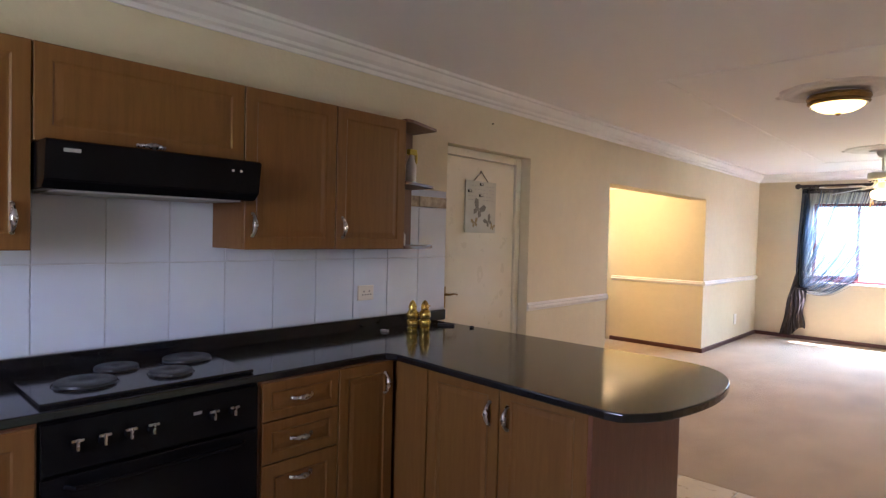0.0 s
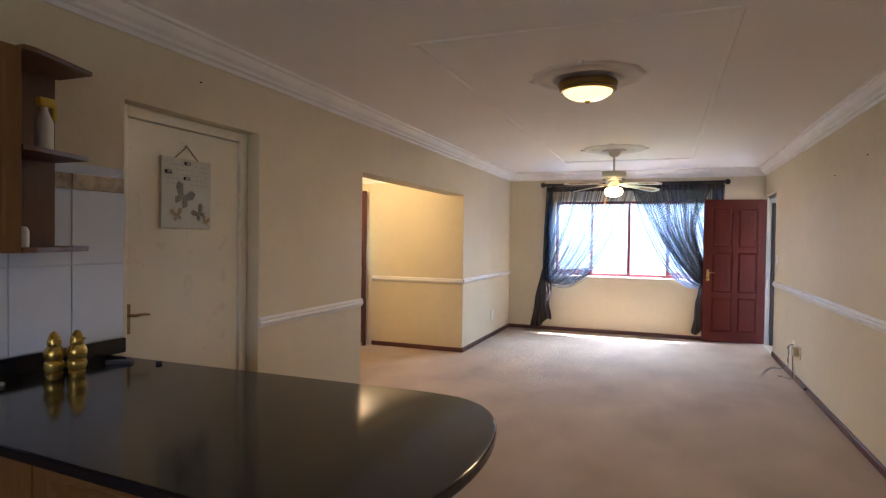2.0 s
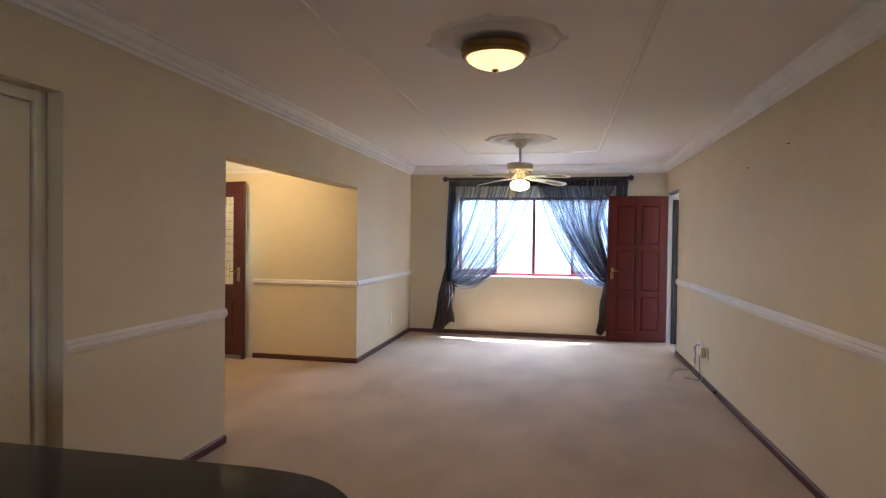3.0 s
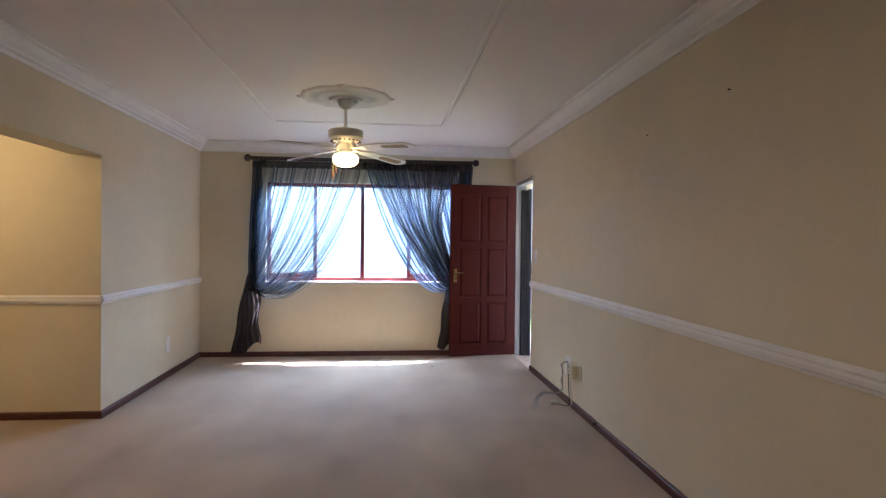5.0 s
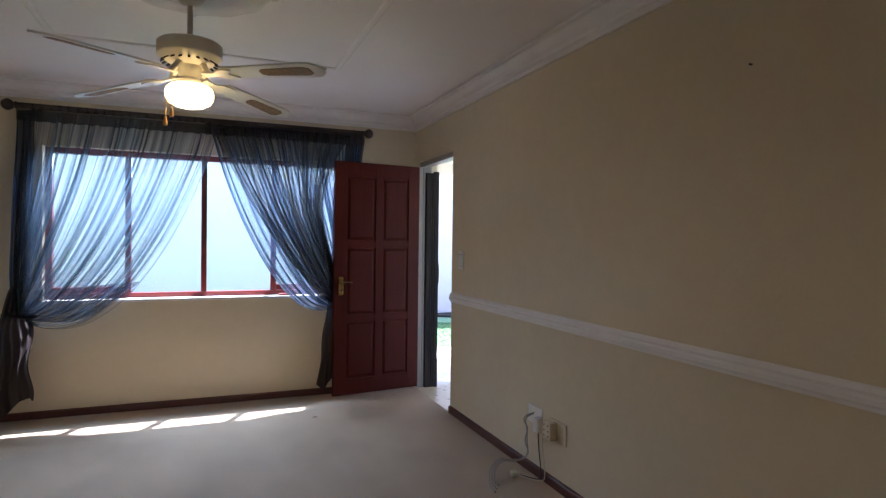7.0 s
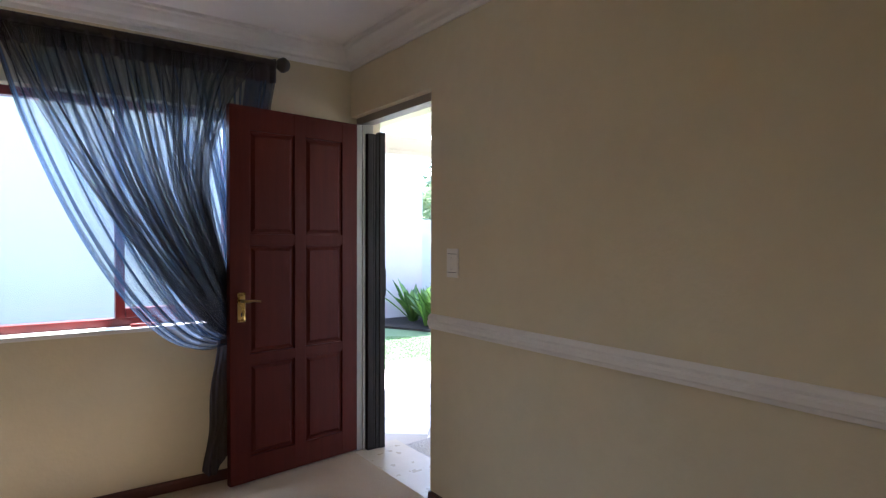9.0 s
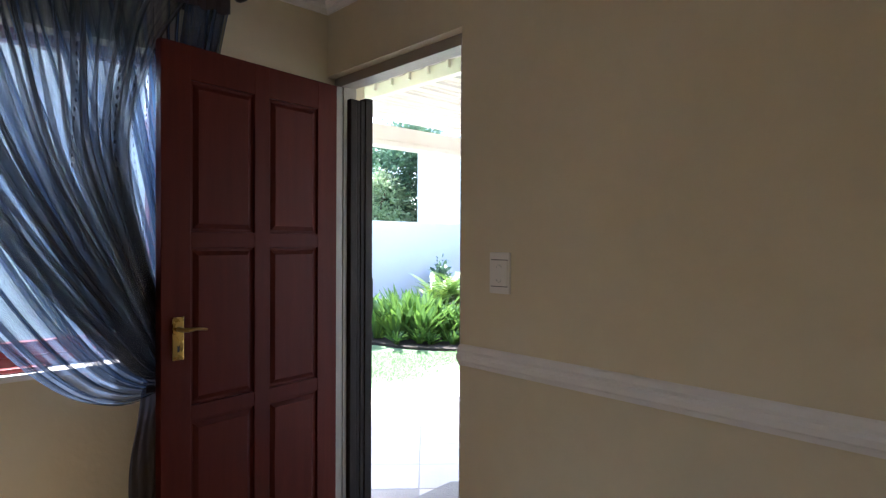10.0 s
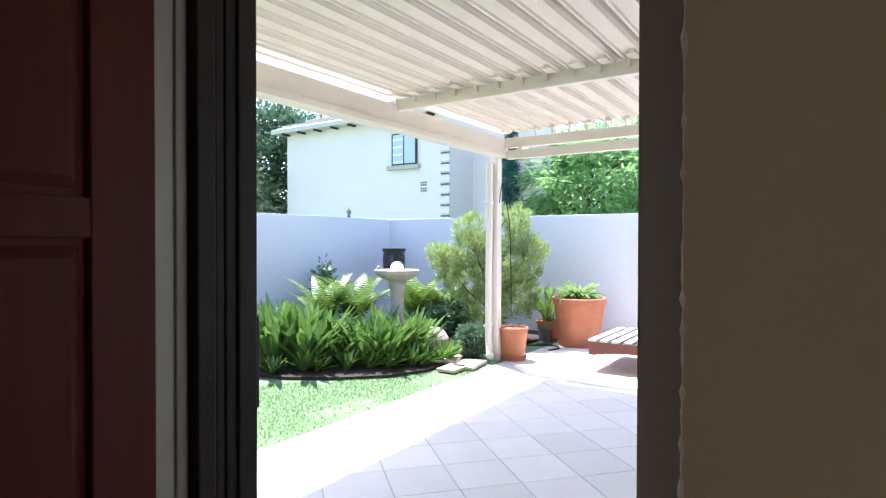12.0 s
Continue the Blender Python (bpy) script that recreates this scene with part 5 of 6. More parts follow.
part("front_beam", boxes((XR + 0.34, 6.51, 12.40, 12.55, 2.265, 2.32), (XR + 0.34, 6.51, 12.412, 12.538, 2.32, 2.47), bevel=0.006), M_ALU, per)
part("end_beam", boxes((6.43, 6.51, 3.2, 12.40, 2.24, 2.335), bevel=0.006), M_ALU, per)
part("end_rail", boxes((6.40, 6.47, 3.2, 12.40, 2.36, 2.47), bevel=0.006), M_ALU, per)
for x in (2.24, 4.50):
    part("cross_beam", boxes((x - 0.03, x + 0.03, 3.2, 12.41, 2.42, 2.515), bevel=0.005), M_ALU, per)
for k in range(3):
    part("beam_bracket", boxes((6.39, 6.55, 12.18 - 3.0 * k, 12.22 - 3.0 * k, 2.33, 2.40), bevel=0.005), M_ALU, per)
LP = [(0.0, 0.0), (0.004, -0.006), (0.020, -0.007), (0.026, 0.002), (0.090, 0.004), (0.120, 0.002), (0.124, -0.006), (0.139, -0.007), (0.143, 0.0), (0.150, 0.008), (0.156, 0.050), (0.200, 0.056), (0.206, 0.012), (0.210, 0.012), (0.206, 0.062), (0.152, 0.056), (0.146, 0.012), (0.140, 0.004), (0.060, 0.010), (0.0, 0.004)]
LP = [(p, q * 1.7 if q < 0.009 else q) for p, q in LP]
lbm = bmesh.new()
va = [lbm.verts.new((XR + 0.36, -p, q)) for p, q in LP]
vb = [lbm.verts.new((6.40, -p, q)) for p, q in LP]
for k in range(len(LP)):
    lbm.faces.new((va[k], va[(k + 1) % len(LP)], vb[(k + 1) % len(LP)], vb[k]))
lmesh = mesh_of(lbm, "louvre", M_ALU)
bbm = boxes((-0.036, -0.012, -0.034, -0.016, -0.075, 0.02), (-0.13, -0.012, -0.10, -0.03, -0.022, -0.010), (-0.13, -0.105, -0.09, -0.05, -0.010, 0.03), bevel=0.002)
bmesh_clip = mesh_of(bbm, "louvre_clip", M_ALU)
for k in range(45):
    y = 12.45 - 0.195 * k
    lo = new("louvre", lmesh)
    lo.parent, lo.matrix_parent_inverse = per, Matrix.Translation((-6.47, -12.57, -GZ))
    lo.location = (0, y, 2.535)
    for x in (2.24, 4.50, 6.43):
        if 0 <= k < 22:
            c = new("louvre_clip", bmesh_clip)
            c.parent, c.matrix_parent_inverse = per, Matrix.Translation((-6.47, -12.57, -GZ))
            c.location = (x - 0.03, y - 0.02, 2.535)

# ---- neighbour's house ----
HXN = 13.0
house = thing("neighbour_house", (HXN, 20.6, GZ), "white rendered two-storey house beyond the garden wall", "house")
part("front_wall", boxes((HXN, HXN + 0.3, 17.47, 23.5, GZ, 4.62)), M_HOUSE, house)
part("side_wall", boxes((HXN + 0.3, HXN + 9, 17.47, 17.77, GZ, 4.62)), M_HOUSE, house)
part("wing_wall", boxes((HXN + 1.2, HXN + 1.5, 15.2, 17.47, GZ, 4.3)), M_HOUSE, house)
part("far_wall", boxes((HXN + 0.3, HXN + 9, 23.2, 23.5, GZ, 4.62)), M_HOUSE, house)
bm = bmesh.new()
e0 = [bm.verts.new(v) for v in ((HXN - 0.35, 17.4, 4.62), (HXN + 9.3, 17.4, 4.62), (HXN + 9.3, 23.85, 4.62), (HXN - 0.35, 23.85, 4.62))]
e1 = [bm.verts.new((v.co.x, v.co.y, 4.74)) for v in e0]
r = [bm.verts.new((HXN + 2.9, 20.6, 6.1)), bm.verts.new((HXN + 6.0, 20.6, 6.1))]
bm.faces.new(e0[::-1])
for k in range(4):
    bm.faces.new((e0[k], e0[(k + 1) % 4], e1[(k + 1) % 4], e1[k]))
bm.faces.new((e1[0], e1[1], r[1], r[0]))
bm.faces.new((e1[1], e1[2], r[1]))
bm.faces.new((e1[2], e1[3], r[0], r[1]))
bm.faces.new((e1[3], e1[0], r[0]))
roof = part("roof", bm, M_ROOF, house, "grey tiled hip roof")
for k in range(6):
    f = (k + 0.5) / 6.5
    part("tile_course", boxes((HXN - 0.35 + 3.25 * f - 0.03, HXN - 0.35 + 3.25 * f + 0.05, 17.4 + 3.2 * f, 23.85 - 3.25 * f, 4.74 + 1.36 * f, 4.79 + 1.36 * f)), M_ROOF, roof)
for k in range(9):
    part("rafter_end", boxes((HXN - 0.33, HXN - 0.02, 17.9 + k * 0.68, 17.95 + k * 0.68, 4.56, 4.62)), M_DARKWOOD, house, "dark rafter end")
w = part("window", boxes((HXN - 0.05, HXN + 0.02, 18.46, 19.30, 3.35, 4.22)), M_DARKWOOD, house, "dark framed upstairs window")
g = part("window_pane", boxes((HXN - 0.058, HXN - 0.05, 18.51, 18.86, 3.40, 4.18), (HXN - 0.056, HXN - 0.05, 18.90, 19.25, 3.40, 4.18)), M_BLIND, w, "white curtain behind glass")
for k in range(7):
    part("blind_slat", boxes((HXN - 0.066, HXN - 0.054, 18.91, 19.25, 3.42 + k * 0.1, 3.48 + k * 0.1)), M_BLIND if k % 2 else M_GWALL, w, "blue-grey blind slat")
part("window_sill", boxes((HXN - 0.14, HXN, 18.36, 19.42, 3.24, 3.35), bevel=0.01), M_STONE, house, "grey stone sill")
for k in range(2):
    for j in range(3):
        for i in range(2):
            part("air_brick", boxes((HXN - 0.012, HXN, 18.16 + j * 0.07, 18.21 + j * 0.07, 2.62 + k * 0.16 + i * 0.06, 2.66 + k * 0.16 + i * 0.06)), M_BLUEGREY, house, "small vent hole")
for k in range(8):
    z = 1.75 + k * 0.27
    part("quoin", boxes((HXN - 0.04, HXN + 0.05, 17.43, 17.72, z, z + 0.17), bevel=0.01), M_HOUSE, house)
    # Blue-grey strip stands in for the shade in the joint between quoins.
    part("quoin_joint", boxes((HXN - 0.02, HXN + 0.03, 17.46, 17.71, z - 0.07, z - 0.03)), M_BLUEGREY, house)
part("side_window", boxes((HXN + 1.16, HXN + 1.2, 16.75, 17.0, 2.0, 2.5), (HXN + 1.10, HXN + 1.2, 15.9, 16.7, 2.18, 2.24)), M_STONE, house, "small grey window and ledge")
part("vent_pipe", tube([(HXN + 1.14, 16.5, 2.2), (HXN + 1.14, 16.5, 2.9)], 0.025, 8), M_STONE, house, "grey vent pipe")
part("vent_pipe", tube([(HXN + 1.14, 16.0, 2.2), (HXN + 1.14, 16.0, 3.1)], 0.02, 8), M_STONE, house, "grey vent pipe")

# wall lantern on the garden wall
lan = thing("wall_lantern", (7.65, GYW + 0.08, GTOP), "small dark lantern standing on the garden wall", "lantern")
part("lantern_base", lathe([(0, 0), (0.06, 0), (0.05, 0.02), (0.02, 0.04), (0.02, 0.07), (0, 0.07)], 12), M_GATE, lan, "", True, True)
part("lantern_glass", lathe([(0.04, 0.07), (0.065, 0.16), (0, 0.16)], 6), M_BLUEGREY, lan, "", False, True)
part("lantern_cap", lathe([(0.075, 0.16), (0.03, 0.20), (0.012, 0.22), (0.006, 0.26), (0, 0.262)], 8), M_GATE, lan, "", False, True)
lan.scale = (0.62, 0.62, 0.62)


# ---- plants ----


def mesh_from(name, verts, faces, material):
    me = bpy.data.meshes.new(name)
    me.from_pydata(verts, [], faces)
    me.materials.append(material)
    return me


def straps(n, length, width, spread, seed, droop=1.0):
    """Strap leaves arching out of one crown, each a folded ribbon."""
    rnd = random.Random(seed)
    vs, fs = [], []
    for k in range(n):
        a = rnd.uniform(0, 6.283)
        ln = length * rnd.uniform(0.65, 1.1)
        lean = rnd.uniform(0.1, 1.0) * spread
        d, side = Vector((math.cos(a), math.sin(a), 0)), Vector((-math.sin(a), math.cos(a), 0))
        w = width * rnd.uniform(0.75, 1.2)
        p = d * rnd.uniform(0, 0.06) + side * rnd.uniform(-0.05, 0.05)
        ang = radians(84 - 40 * lean)
        n0 = len(vs)
        seg = 6
        for i in range(seg + 1):
            t = i / seg
            ww = w * (0.6 + 0.6 * t) * (1 - t ** 5) if t < 1 else 0.006
            up = Vector((0, 0, 0.004 + ww * 0.25))
            vs += [tuple(p - side * ww * 0.5 + up), tuple(p), tuple(p + side * ww * 0.5 + up)]
            p = p + (d * math.cos(ang) + Vector((0, 0, math.sin(ang)))) * ln / seg
            ang -= radians((8 + 20 * lean) * droop)
        for i in range(seg):
            b = n0 + 3 * i
            fs += [(b, b + 1, b + 4, b + 3), (b + 1, b + 2, b + 5, b + 4)]
    return vs, fs


def fern_mesh(n, length, seed):
    """Arching fronds with paired leaflets."""
    rnd = random.Random(seed)
    vs, fs = [], []
    for k in range(n):
        a = 6.283 * k / n + rnd.uniform(-0.25, 0.25)
        d, side = Vector((math.cos(a), math.sin(a), 0)), Vector((-math.sin(a), math.cos(a), 0))
        ang = radians(rnd.uniform(66, 88))
        ln = length * rnd.uniform(0.75, 1.1)
        p = Vector((0, 0, 0.0))
        seg = 22
        for i in range(seg):
            t = i / seg
            step = (d * math.cos(ang) + Vector((0, 0, math.sin(ang)))) * ln / seg
            q = p + step
            wl = ln * 0.135 * math.sin(math.pi * min(1, 0.12 + 0.88 * t)) ** 0.7 * (1 - 0.3 * t)
            for s in (-1, 1):
                tip = p + side * s * wl + step * 1.6 + Vector((0, 0, -0.15 * wl))
                b = len(vs)
                vs += [tuple(p), tuple(p + step * 0.8), tuple(tip + step * 0.1), tuple(tip - step * 0.4)]
                fs.append((b, b + 1, b + 2, b + 3))
            p = q
            ang -= radians(rnd.uniform(2.0, 4.2))
    return vs, fs


def cloud(shape, n, leaf, seed, aspect=2.2, droop=0.3, clumps=60):
    """Leaf sprays gathered into clumps inside shape, a function that says how far a direction reaches."""
    rnd = random.Random(seed)
    vs, fs = [], []
    cs = []
    for _ in range(clumps):
        th, z = rnd.uniform(0, 6.283), rnd.uniform(-1, 1)
        u = Vector((math.sqrt(1 - z * z) * math.cos(th), math.sqrt(1 - z * z) * math.sin(th), z))
        cs.append((shape(u) * rnd.uniform(0.45, 1.0) ** 0.6, rnd.uniform(0.6, 1.3)))
    size = max(c.length for c, _ in cs) * 2.1 / clumps ** 0.42
    for k in range(n):
        c, s = cs[k % clumps]
        o = Vector((rnd.gauss(0, 1), rnd.gauss(0, 1), rnd.gauss(0, 0.7))) * size * 0.42 * s
        p = c + o
        d = (o * 0.8 + c.normalized() * size * 0.5 + Vector((rnd.gauss(0, 0.5), rnd.gauss(0, 0.5), rnd.gauss(0, 0.4) - droop)) * size * 0.6).normalized()
        w = d.cross(Vector((rnd.gauss(0, 1), rnd.gauss(0, 1), rnd.gauss(0, 1)))).normalized()
        L = leaf * rnd.uniform(0.6, 1.3)
        W = L / aspect
        b = len(vs)
        vs += [tuple(p), tuple(p + d * L * 0.45 + w * W * 0.5), tuple(p + d * L), tuple(p + d * L * 0.45 - w * W * 0.5)]
        fs.append((b, b + 1, b + 2, b + 3))
    return vs, fs


def lobed(lobes, n, leaf, seed):
    """Upswept needle sprays gathered into rounded lobes of one shrub; a lobe is (across, deep, height, radius)."""
    rnd = random.Random(seed)
    vs, fs = [], []
    total = sum(r * r for _, _, _, r in lobes)
    for ax, dp, hz, r in lobes:
        c = Vector((0.55 * ax + 0.83 * dp, -0.83 * ax + 0.55 * dp, hz))
        tufts = []
        for _ in range(int(420 * r)):
            u = Vector((rnd.gauss(0, 1), rnd.gauss(0, 1), rnd.gauss(0, 1))).normalized()
            tufts.append((c + Vector((u.x, u.y, u.z * 1.15)) * r * rnd.uniform(0.55, 1.08), u))
        for k in range(int(n * r * r / total)):
            p, u = tufts[k % len(tufts)]
            d = (u * 0.7 + Vector((rnd.gauss(0, 0.4), rnd.gauss(0, 0.4), 0.75 + rnd.gauss(0, 0.3)))).normalized()
            w = d.cross(Vector((rnd.gauss(0, 1), rnd.gauss(0, 1), rnd.gauss(0, 1)))).normalized()
            q = p + Vector((rnd.gauss(0, 1), rnd.gauss(0, 1), rnd.gauss(0, 1))) * 0.022
            L = leaf * rnd.uniform(0.6, 1.3)
            b = len(vs)
            vs += [tuple(q), tuple(q + d * L * 0.5 + w * L * 0.075), tuple(q + d * L), tuple(q + d * L * 0.5 - w * L * 0.075)]
            fs.append((b, b + 1, b + 2, b + 3))
    return vs, fs


def plant(name, place, label, category, parts, group="", turn=0.0):
    """parts: (part name, verts and faces, material, height)."""
    t = thing(name, place, label, category, group)
    for pn, (vs, fs), mat, up in parts:
        me = mesh_from(pn, vs, fs, mat)
        ob = new(pn, me)
        ob.parent = t
        ob.location = (0, 0, up)
    t.rotation_euler = (0, 0, turn)
    return t


# bed of strap-leaved plants
bed = [(2.6, 15.83), (4.05, 14.9), (4.35, 14.3), (4.45, 13.8), (4.75, 13.33), (5.10, 13.0), (5.5, 12.84), (5.95, 12.85), (6.45, 12.9), (7.2, 12.75), (8.60, 12.6), (8.60, 15.84)]
structure("ground_bed", prism(bed, GZ - 0.02, GZ + 0.035), M_SOIL, "dark soil of the planted bed")
kinds = []
for s in range(3):
    kinds.append(plant("strap_leaf_plant", (0, 0, -50 - s), "clump of glossy green strap-leaved plants in the bed", "plant", [("leaves", straps(36, 0.66, 0.086, 1.05, 20 + s, 0.10), M_CLIVIA, 0)], "strap-leaved clumps in the bed"))
rp = random.Random(11)
spots = []
for k in range(19):
    u = k / 18
    cx, cy = 4.62 + 1.32 * u, 14.40 - 1.32 * math.sin(u * 1.5)
    spots.append((cx + rp.uniform(-0.08, 0.08), cy + 0.18 + rp.uniform(-0.1, 0.1)))
for k in range(13):
    u = rp.random()
    spots.append((4.75 + 1.3 * u + rp.uniform(-0.1, 0.15), 14.7 - 1.2 * u + rp.uniform(0.0, 0.55)))
used = 0
for x, y in spots:
    sc = rp.uniform(0.68, 1.14) * (1.12 - 0.22 * max(0, x - 4.6))
    k = kinds[used % 3]
    place = (x, y, GZ + 0.03)
    if used < 3:
        k.location, k.rotation_euler = place, (0, 0, rp.uniform(0, 6))
    else:
        copy_thing(k, Matrix.LocRotScale(place, Euler((0, 0, rp.uniform(0, 6))), (sc, sc, sc)))
    used += 1
for k in range(10):
    u = k / 9
    cx, cy = 4.52 + 1.55 * u, 14.02 - 1.12 * math.sin(u * 1.5)
    sc = rp.uniform(0.34, 0.52)
    copy_thing(kinds[k % 3], Matrix.LocRotScale((cx + rp.uniform(-0.06, 0.06), cy + rp.uniform(-0.04, 0.08), GZ + 0.03), Euler((rp.uniform(0.1, 0.35), rp.uniform(-0.2, 0.2), rp.uniform(-0.4, 0.4))), (sc, sc, sc * 0.85)))
fa = plant("fern", (6.45, 14.7, GZ + 0.03), "light green arching fern in the bed", "fern", [("fronds", fern_mesh(20, 1.0, 1), M_FERN, 0.14)], "ferns")
for x, y, s, r in ((7.3, 14.3, 1.0, 1.0), (7.6, 14.0, 0.85, 2.0), (6.15, 14.95, 0.95, 4.0)):
    copy_thing(fa, Matrix.LocRotScale((x, y, GZ + 0.03), Euler((0, 0, r)), (s, s, s)))
plant("climber", (6.72, 15.55, GZ), "thin dark climber growing against the garden wall", "plant", [("stem_leaves", cloud(lambda u: Vector((u.x * 0.10, u.y * 0.06, u.z * 0.5)), 500, 0.09, 31, 2.0, 0.2, 120), M_TREEA, 0.62)])
bb = thing("bird_bath", (6.38, 13.92, GZ + 0.03), "cast stone bird bath with a white ball in its basin", "bird bath")
part("pedestal", lathe([(0, 0), (0.19, 0), (0.19, 0.05), (0.155, 0.075), (0.135, 0.12), (0.10, 0.30), (0.085, 0.50), (0.092, 0.60), (0.12, 0.66), (0.10, 0.69), (0.0, 0.69)], 30), M_STONE, bb, "", True, True)
part("basin", lathe([(0, 0.69), (0.12, 0.69), (0.22, 0.725), (0.285, 0.765), (0.295, 0.80), (0.275, 0.805), (0.20, 0.765), (0, 0.745)], 36), M_STONE, bb, "shallow stone basin", True, True)
tagged(part("stone_ball", lathe([(0.0, -0.078)] + [(0.078 * math.cos(radians(a)), 0.078 * math.sin(radians(a))) for a in range(-75, 90, 15)] + [(0, 0.078)], 24, m=Matrix.Translation((6.38, 13.92, GZ + 0.03 + 0.745 * 1.22 + 0.088)) @ Matrix.Scale(1.12, 4)), M_WHITESTONE, smooth=True), "white stone ball resting in the bird bath", "ball")
tagged(part("small_stone_bird", lathe([(0, 0), (0.02, 0.004), (0.032, 0.03), (0.022, 0.055), (0.012, 0.062), (0.016, 0.078), (0, 0.09)], 14, m=Matrix.Translation((6.19, 14.07, GZ + 0.03 + 0.776 * 1.22))), M_STONE, smooth=True), "small stone ornament on the basin rim", "ornament")
bb.scale = (0.98, 0.98, 1.22)
ur = thing("urn_fountain", (8.02, 15.28, GZ + 0.03), "dark glazed urn on a rendered plinth in the corner", "urn")
part("plinth", boxes((7.93, 8.17, 15.13, 15.37, GZ + 0.03, 0.70), bevel=0.01), M_GWALL, ur)
part("urn", lathe([(0, 0.70), (0.13, 0.70), (0.155, 0.76), (0.18, 0.90), (0.185, 1.04), (0.172, 1.12), (0.19, 1.155), (0.195, 1.195), (0.165, 1.195), (0.15, 1.08), (0, 1.05)], 30, m=Matrix.Translation((8.02, 15.28, 0))), M_URN, ur, "dark glazed urn", True)
gs = thing("garden_stone", (6.35, 13.40, GZ + 0.03), "mossy rounded stone bowl among the strap leaves", "stone bowl")
part("bowl", lathe([(0, 0), (0.17, 0.0), (0.23, 0.08), (0.24, 0.17), (0.19, 0.25), (0.14, 0.28), (0.10, 0.27), (0, 0.24)], 26), M_STONE, gs, "", True, True)
# conifer shrub
con = plant("conifer_shrub", (7.4, 13.2, GZ + 0.03), "tall feathery pale green conifer shrub by the post", "shrub",
            [("foliage", lobed(((-0.66, 0, 1.14, 0.15), (-0.50, 0.1, 1.00, 0.19), (-0.24, 0, 1.50, 0.18), (-0.22, -0.1, 1.20, 0.22), (-0.28, 0.1, 0.78, 0.25), (0.05, 0.1, 1.22, 0.22), (0.1, -0.1, 0.8, 0.30),
                                (0.40, 0, 1.62, 0.16), (0.48, 0.1, 1.38, 0.19), (0.64, -0.05, 1.20, 0.16), (0.40, 0.0, 0.98, 0.30), (0.46, 0.1, 0.62, 0.26), (0.05, 0.0, 0.42, 0.30), (0.20, 0.15, 1.74, 0.09)), 36000, 0.070, 41), M_CONIFER, 0)])
part("trunk", tube([(0, 0, 0), (0.02, 0, 0.5), (0.0, 0.03, 1.1), (0.02, 0, 1.6)], [0.05, 0.04, 0.025, 0.01], 8), M_BARK, con, "", True, True)
for k in range(9):
    a = k * 2.4
    z = 0.35 + 0.12 * k
    part("limb", tube([(0, 0, z), (0.25 * math.cos(a), 0.25 * math.sin(a), z + 0.2), (0.45 * math.cos(a), 0.45 * math.sin(a), z + 0.45)], [0.02, 0.012, 0.004], 6), M_BARK, con, "", True, True)
plant("round_shrub", (6.42, 12.84, GZ + 0.03), "small rounded blue-green shrub at the foot of the post", "shrub", [("foliage", cloud(lambda u: Vector((u.x * 0.2, u.y * 0.2, u.z * 0.19)), 2600, 0.04, 43, 1.6, 0.0, 60), M_SHRUB, 0.17)])
for k, (x, y, s) in enumerate(((7.95, 14.3, 0.9), (7.6, 13.75, 0.8), (7.2, 13.9, 0.7))):
    plant("leafy_shrub", (x, y, GZ + 0.03), "low dark green leafy shrub against the garden wall", "shrub", [("foliage", cloud(lambda u: Vector((u.x * 0.3 * s, u.y * 0.3 * s, u.z * 0.3 * s)), 900, 0.11, 50 + k, 2.4, 0.2, 40), M_SHRUB, 0.3 * s)], "low shrubs")


def pot(place, r, h, mat, label, saucer=True, group=""):
    t = thing("flower_pot", place, label, "flower pot", group)
    z = 0.035 if saucer else 0.0
    part("pot_body", lathe([(0, z), (r * 0.72, z), (r * 0.76, z + 0.01), (r * 0.95, h * 0.86), (r, h * 0.87), (r * 1.02, h * 0.985), (r * 0.99, h), (r * 0.90, h), (r * 0.88, h * 0.93), (0, h * 0.90)], 36), mat, t, "", True, True)
    if saucer:
        part("saucer", lathe([(0, 0), (r * 0.82, 0), (r * 0.92, 0.045), (r * 0.87, 0.045), (r * 0.8, 0.012), (0, 0.012)], 30), mat, t, "", True, True)
    part("potting_soil", lathe([(0, h * 0.925), (r * 0.86, h * 0.915), (r * 0.86, h * 0.90)], 24), M_SOIL, t, "dark potting soil", True, True)
    return t


pot((6.62, 12.395, GZ + 0.006), 0.170, 0.375, M_TERRA, "medium terracotta pot on its saucer by the post")
plant("dry_plant", (6.62, 12.395, GZ + 0.35), "few dry stems standing in the medium terracotta pot", "plant", [("stems", straps(7, 0.15, 0.012, 0.5, 61), M_TREEA, 0)])
pot((7.92, 12.09, GZ + 0.006), 0.345, 0.635, M_TERRA, "very large terracotta planter near the garden wall", False)
plant("pot_plant", (7.92, 12.09, GZ + 0.575), "pale green strap-leaved plant filling the large planter", "plant", [("leaves", straps(170, 0.34, 0.030, 1.2, 62, 0.75), M_SPIDER, 0)])
p2 = plant("pot_plant", (7.85, 12.15, GZ + 0.575), "pale green strap-leaved plant filling the large planter", "plant", [("leaves", straps(130, 0.30, 0.028, 1.2, 64, 0.75), M_SPIDER, 0)])
pot((8.12, 12.60, GZ + 0.036), 0.18, 0.24, M_TERRA, "low terracotta pot behind the large planter", False)
plant("pot_plant", (8.12, 12.60, GZ + 0.24), "upright green blades in the low terracotta pot", "plant", [("leaves", straps(22, 0.6, 0.06, 0.45, 63, 0.6), M_CLIVIA, 0)])
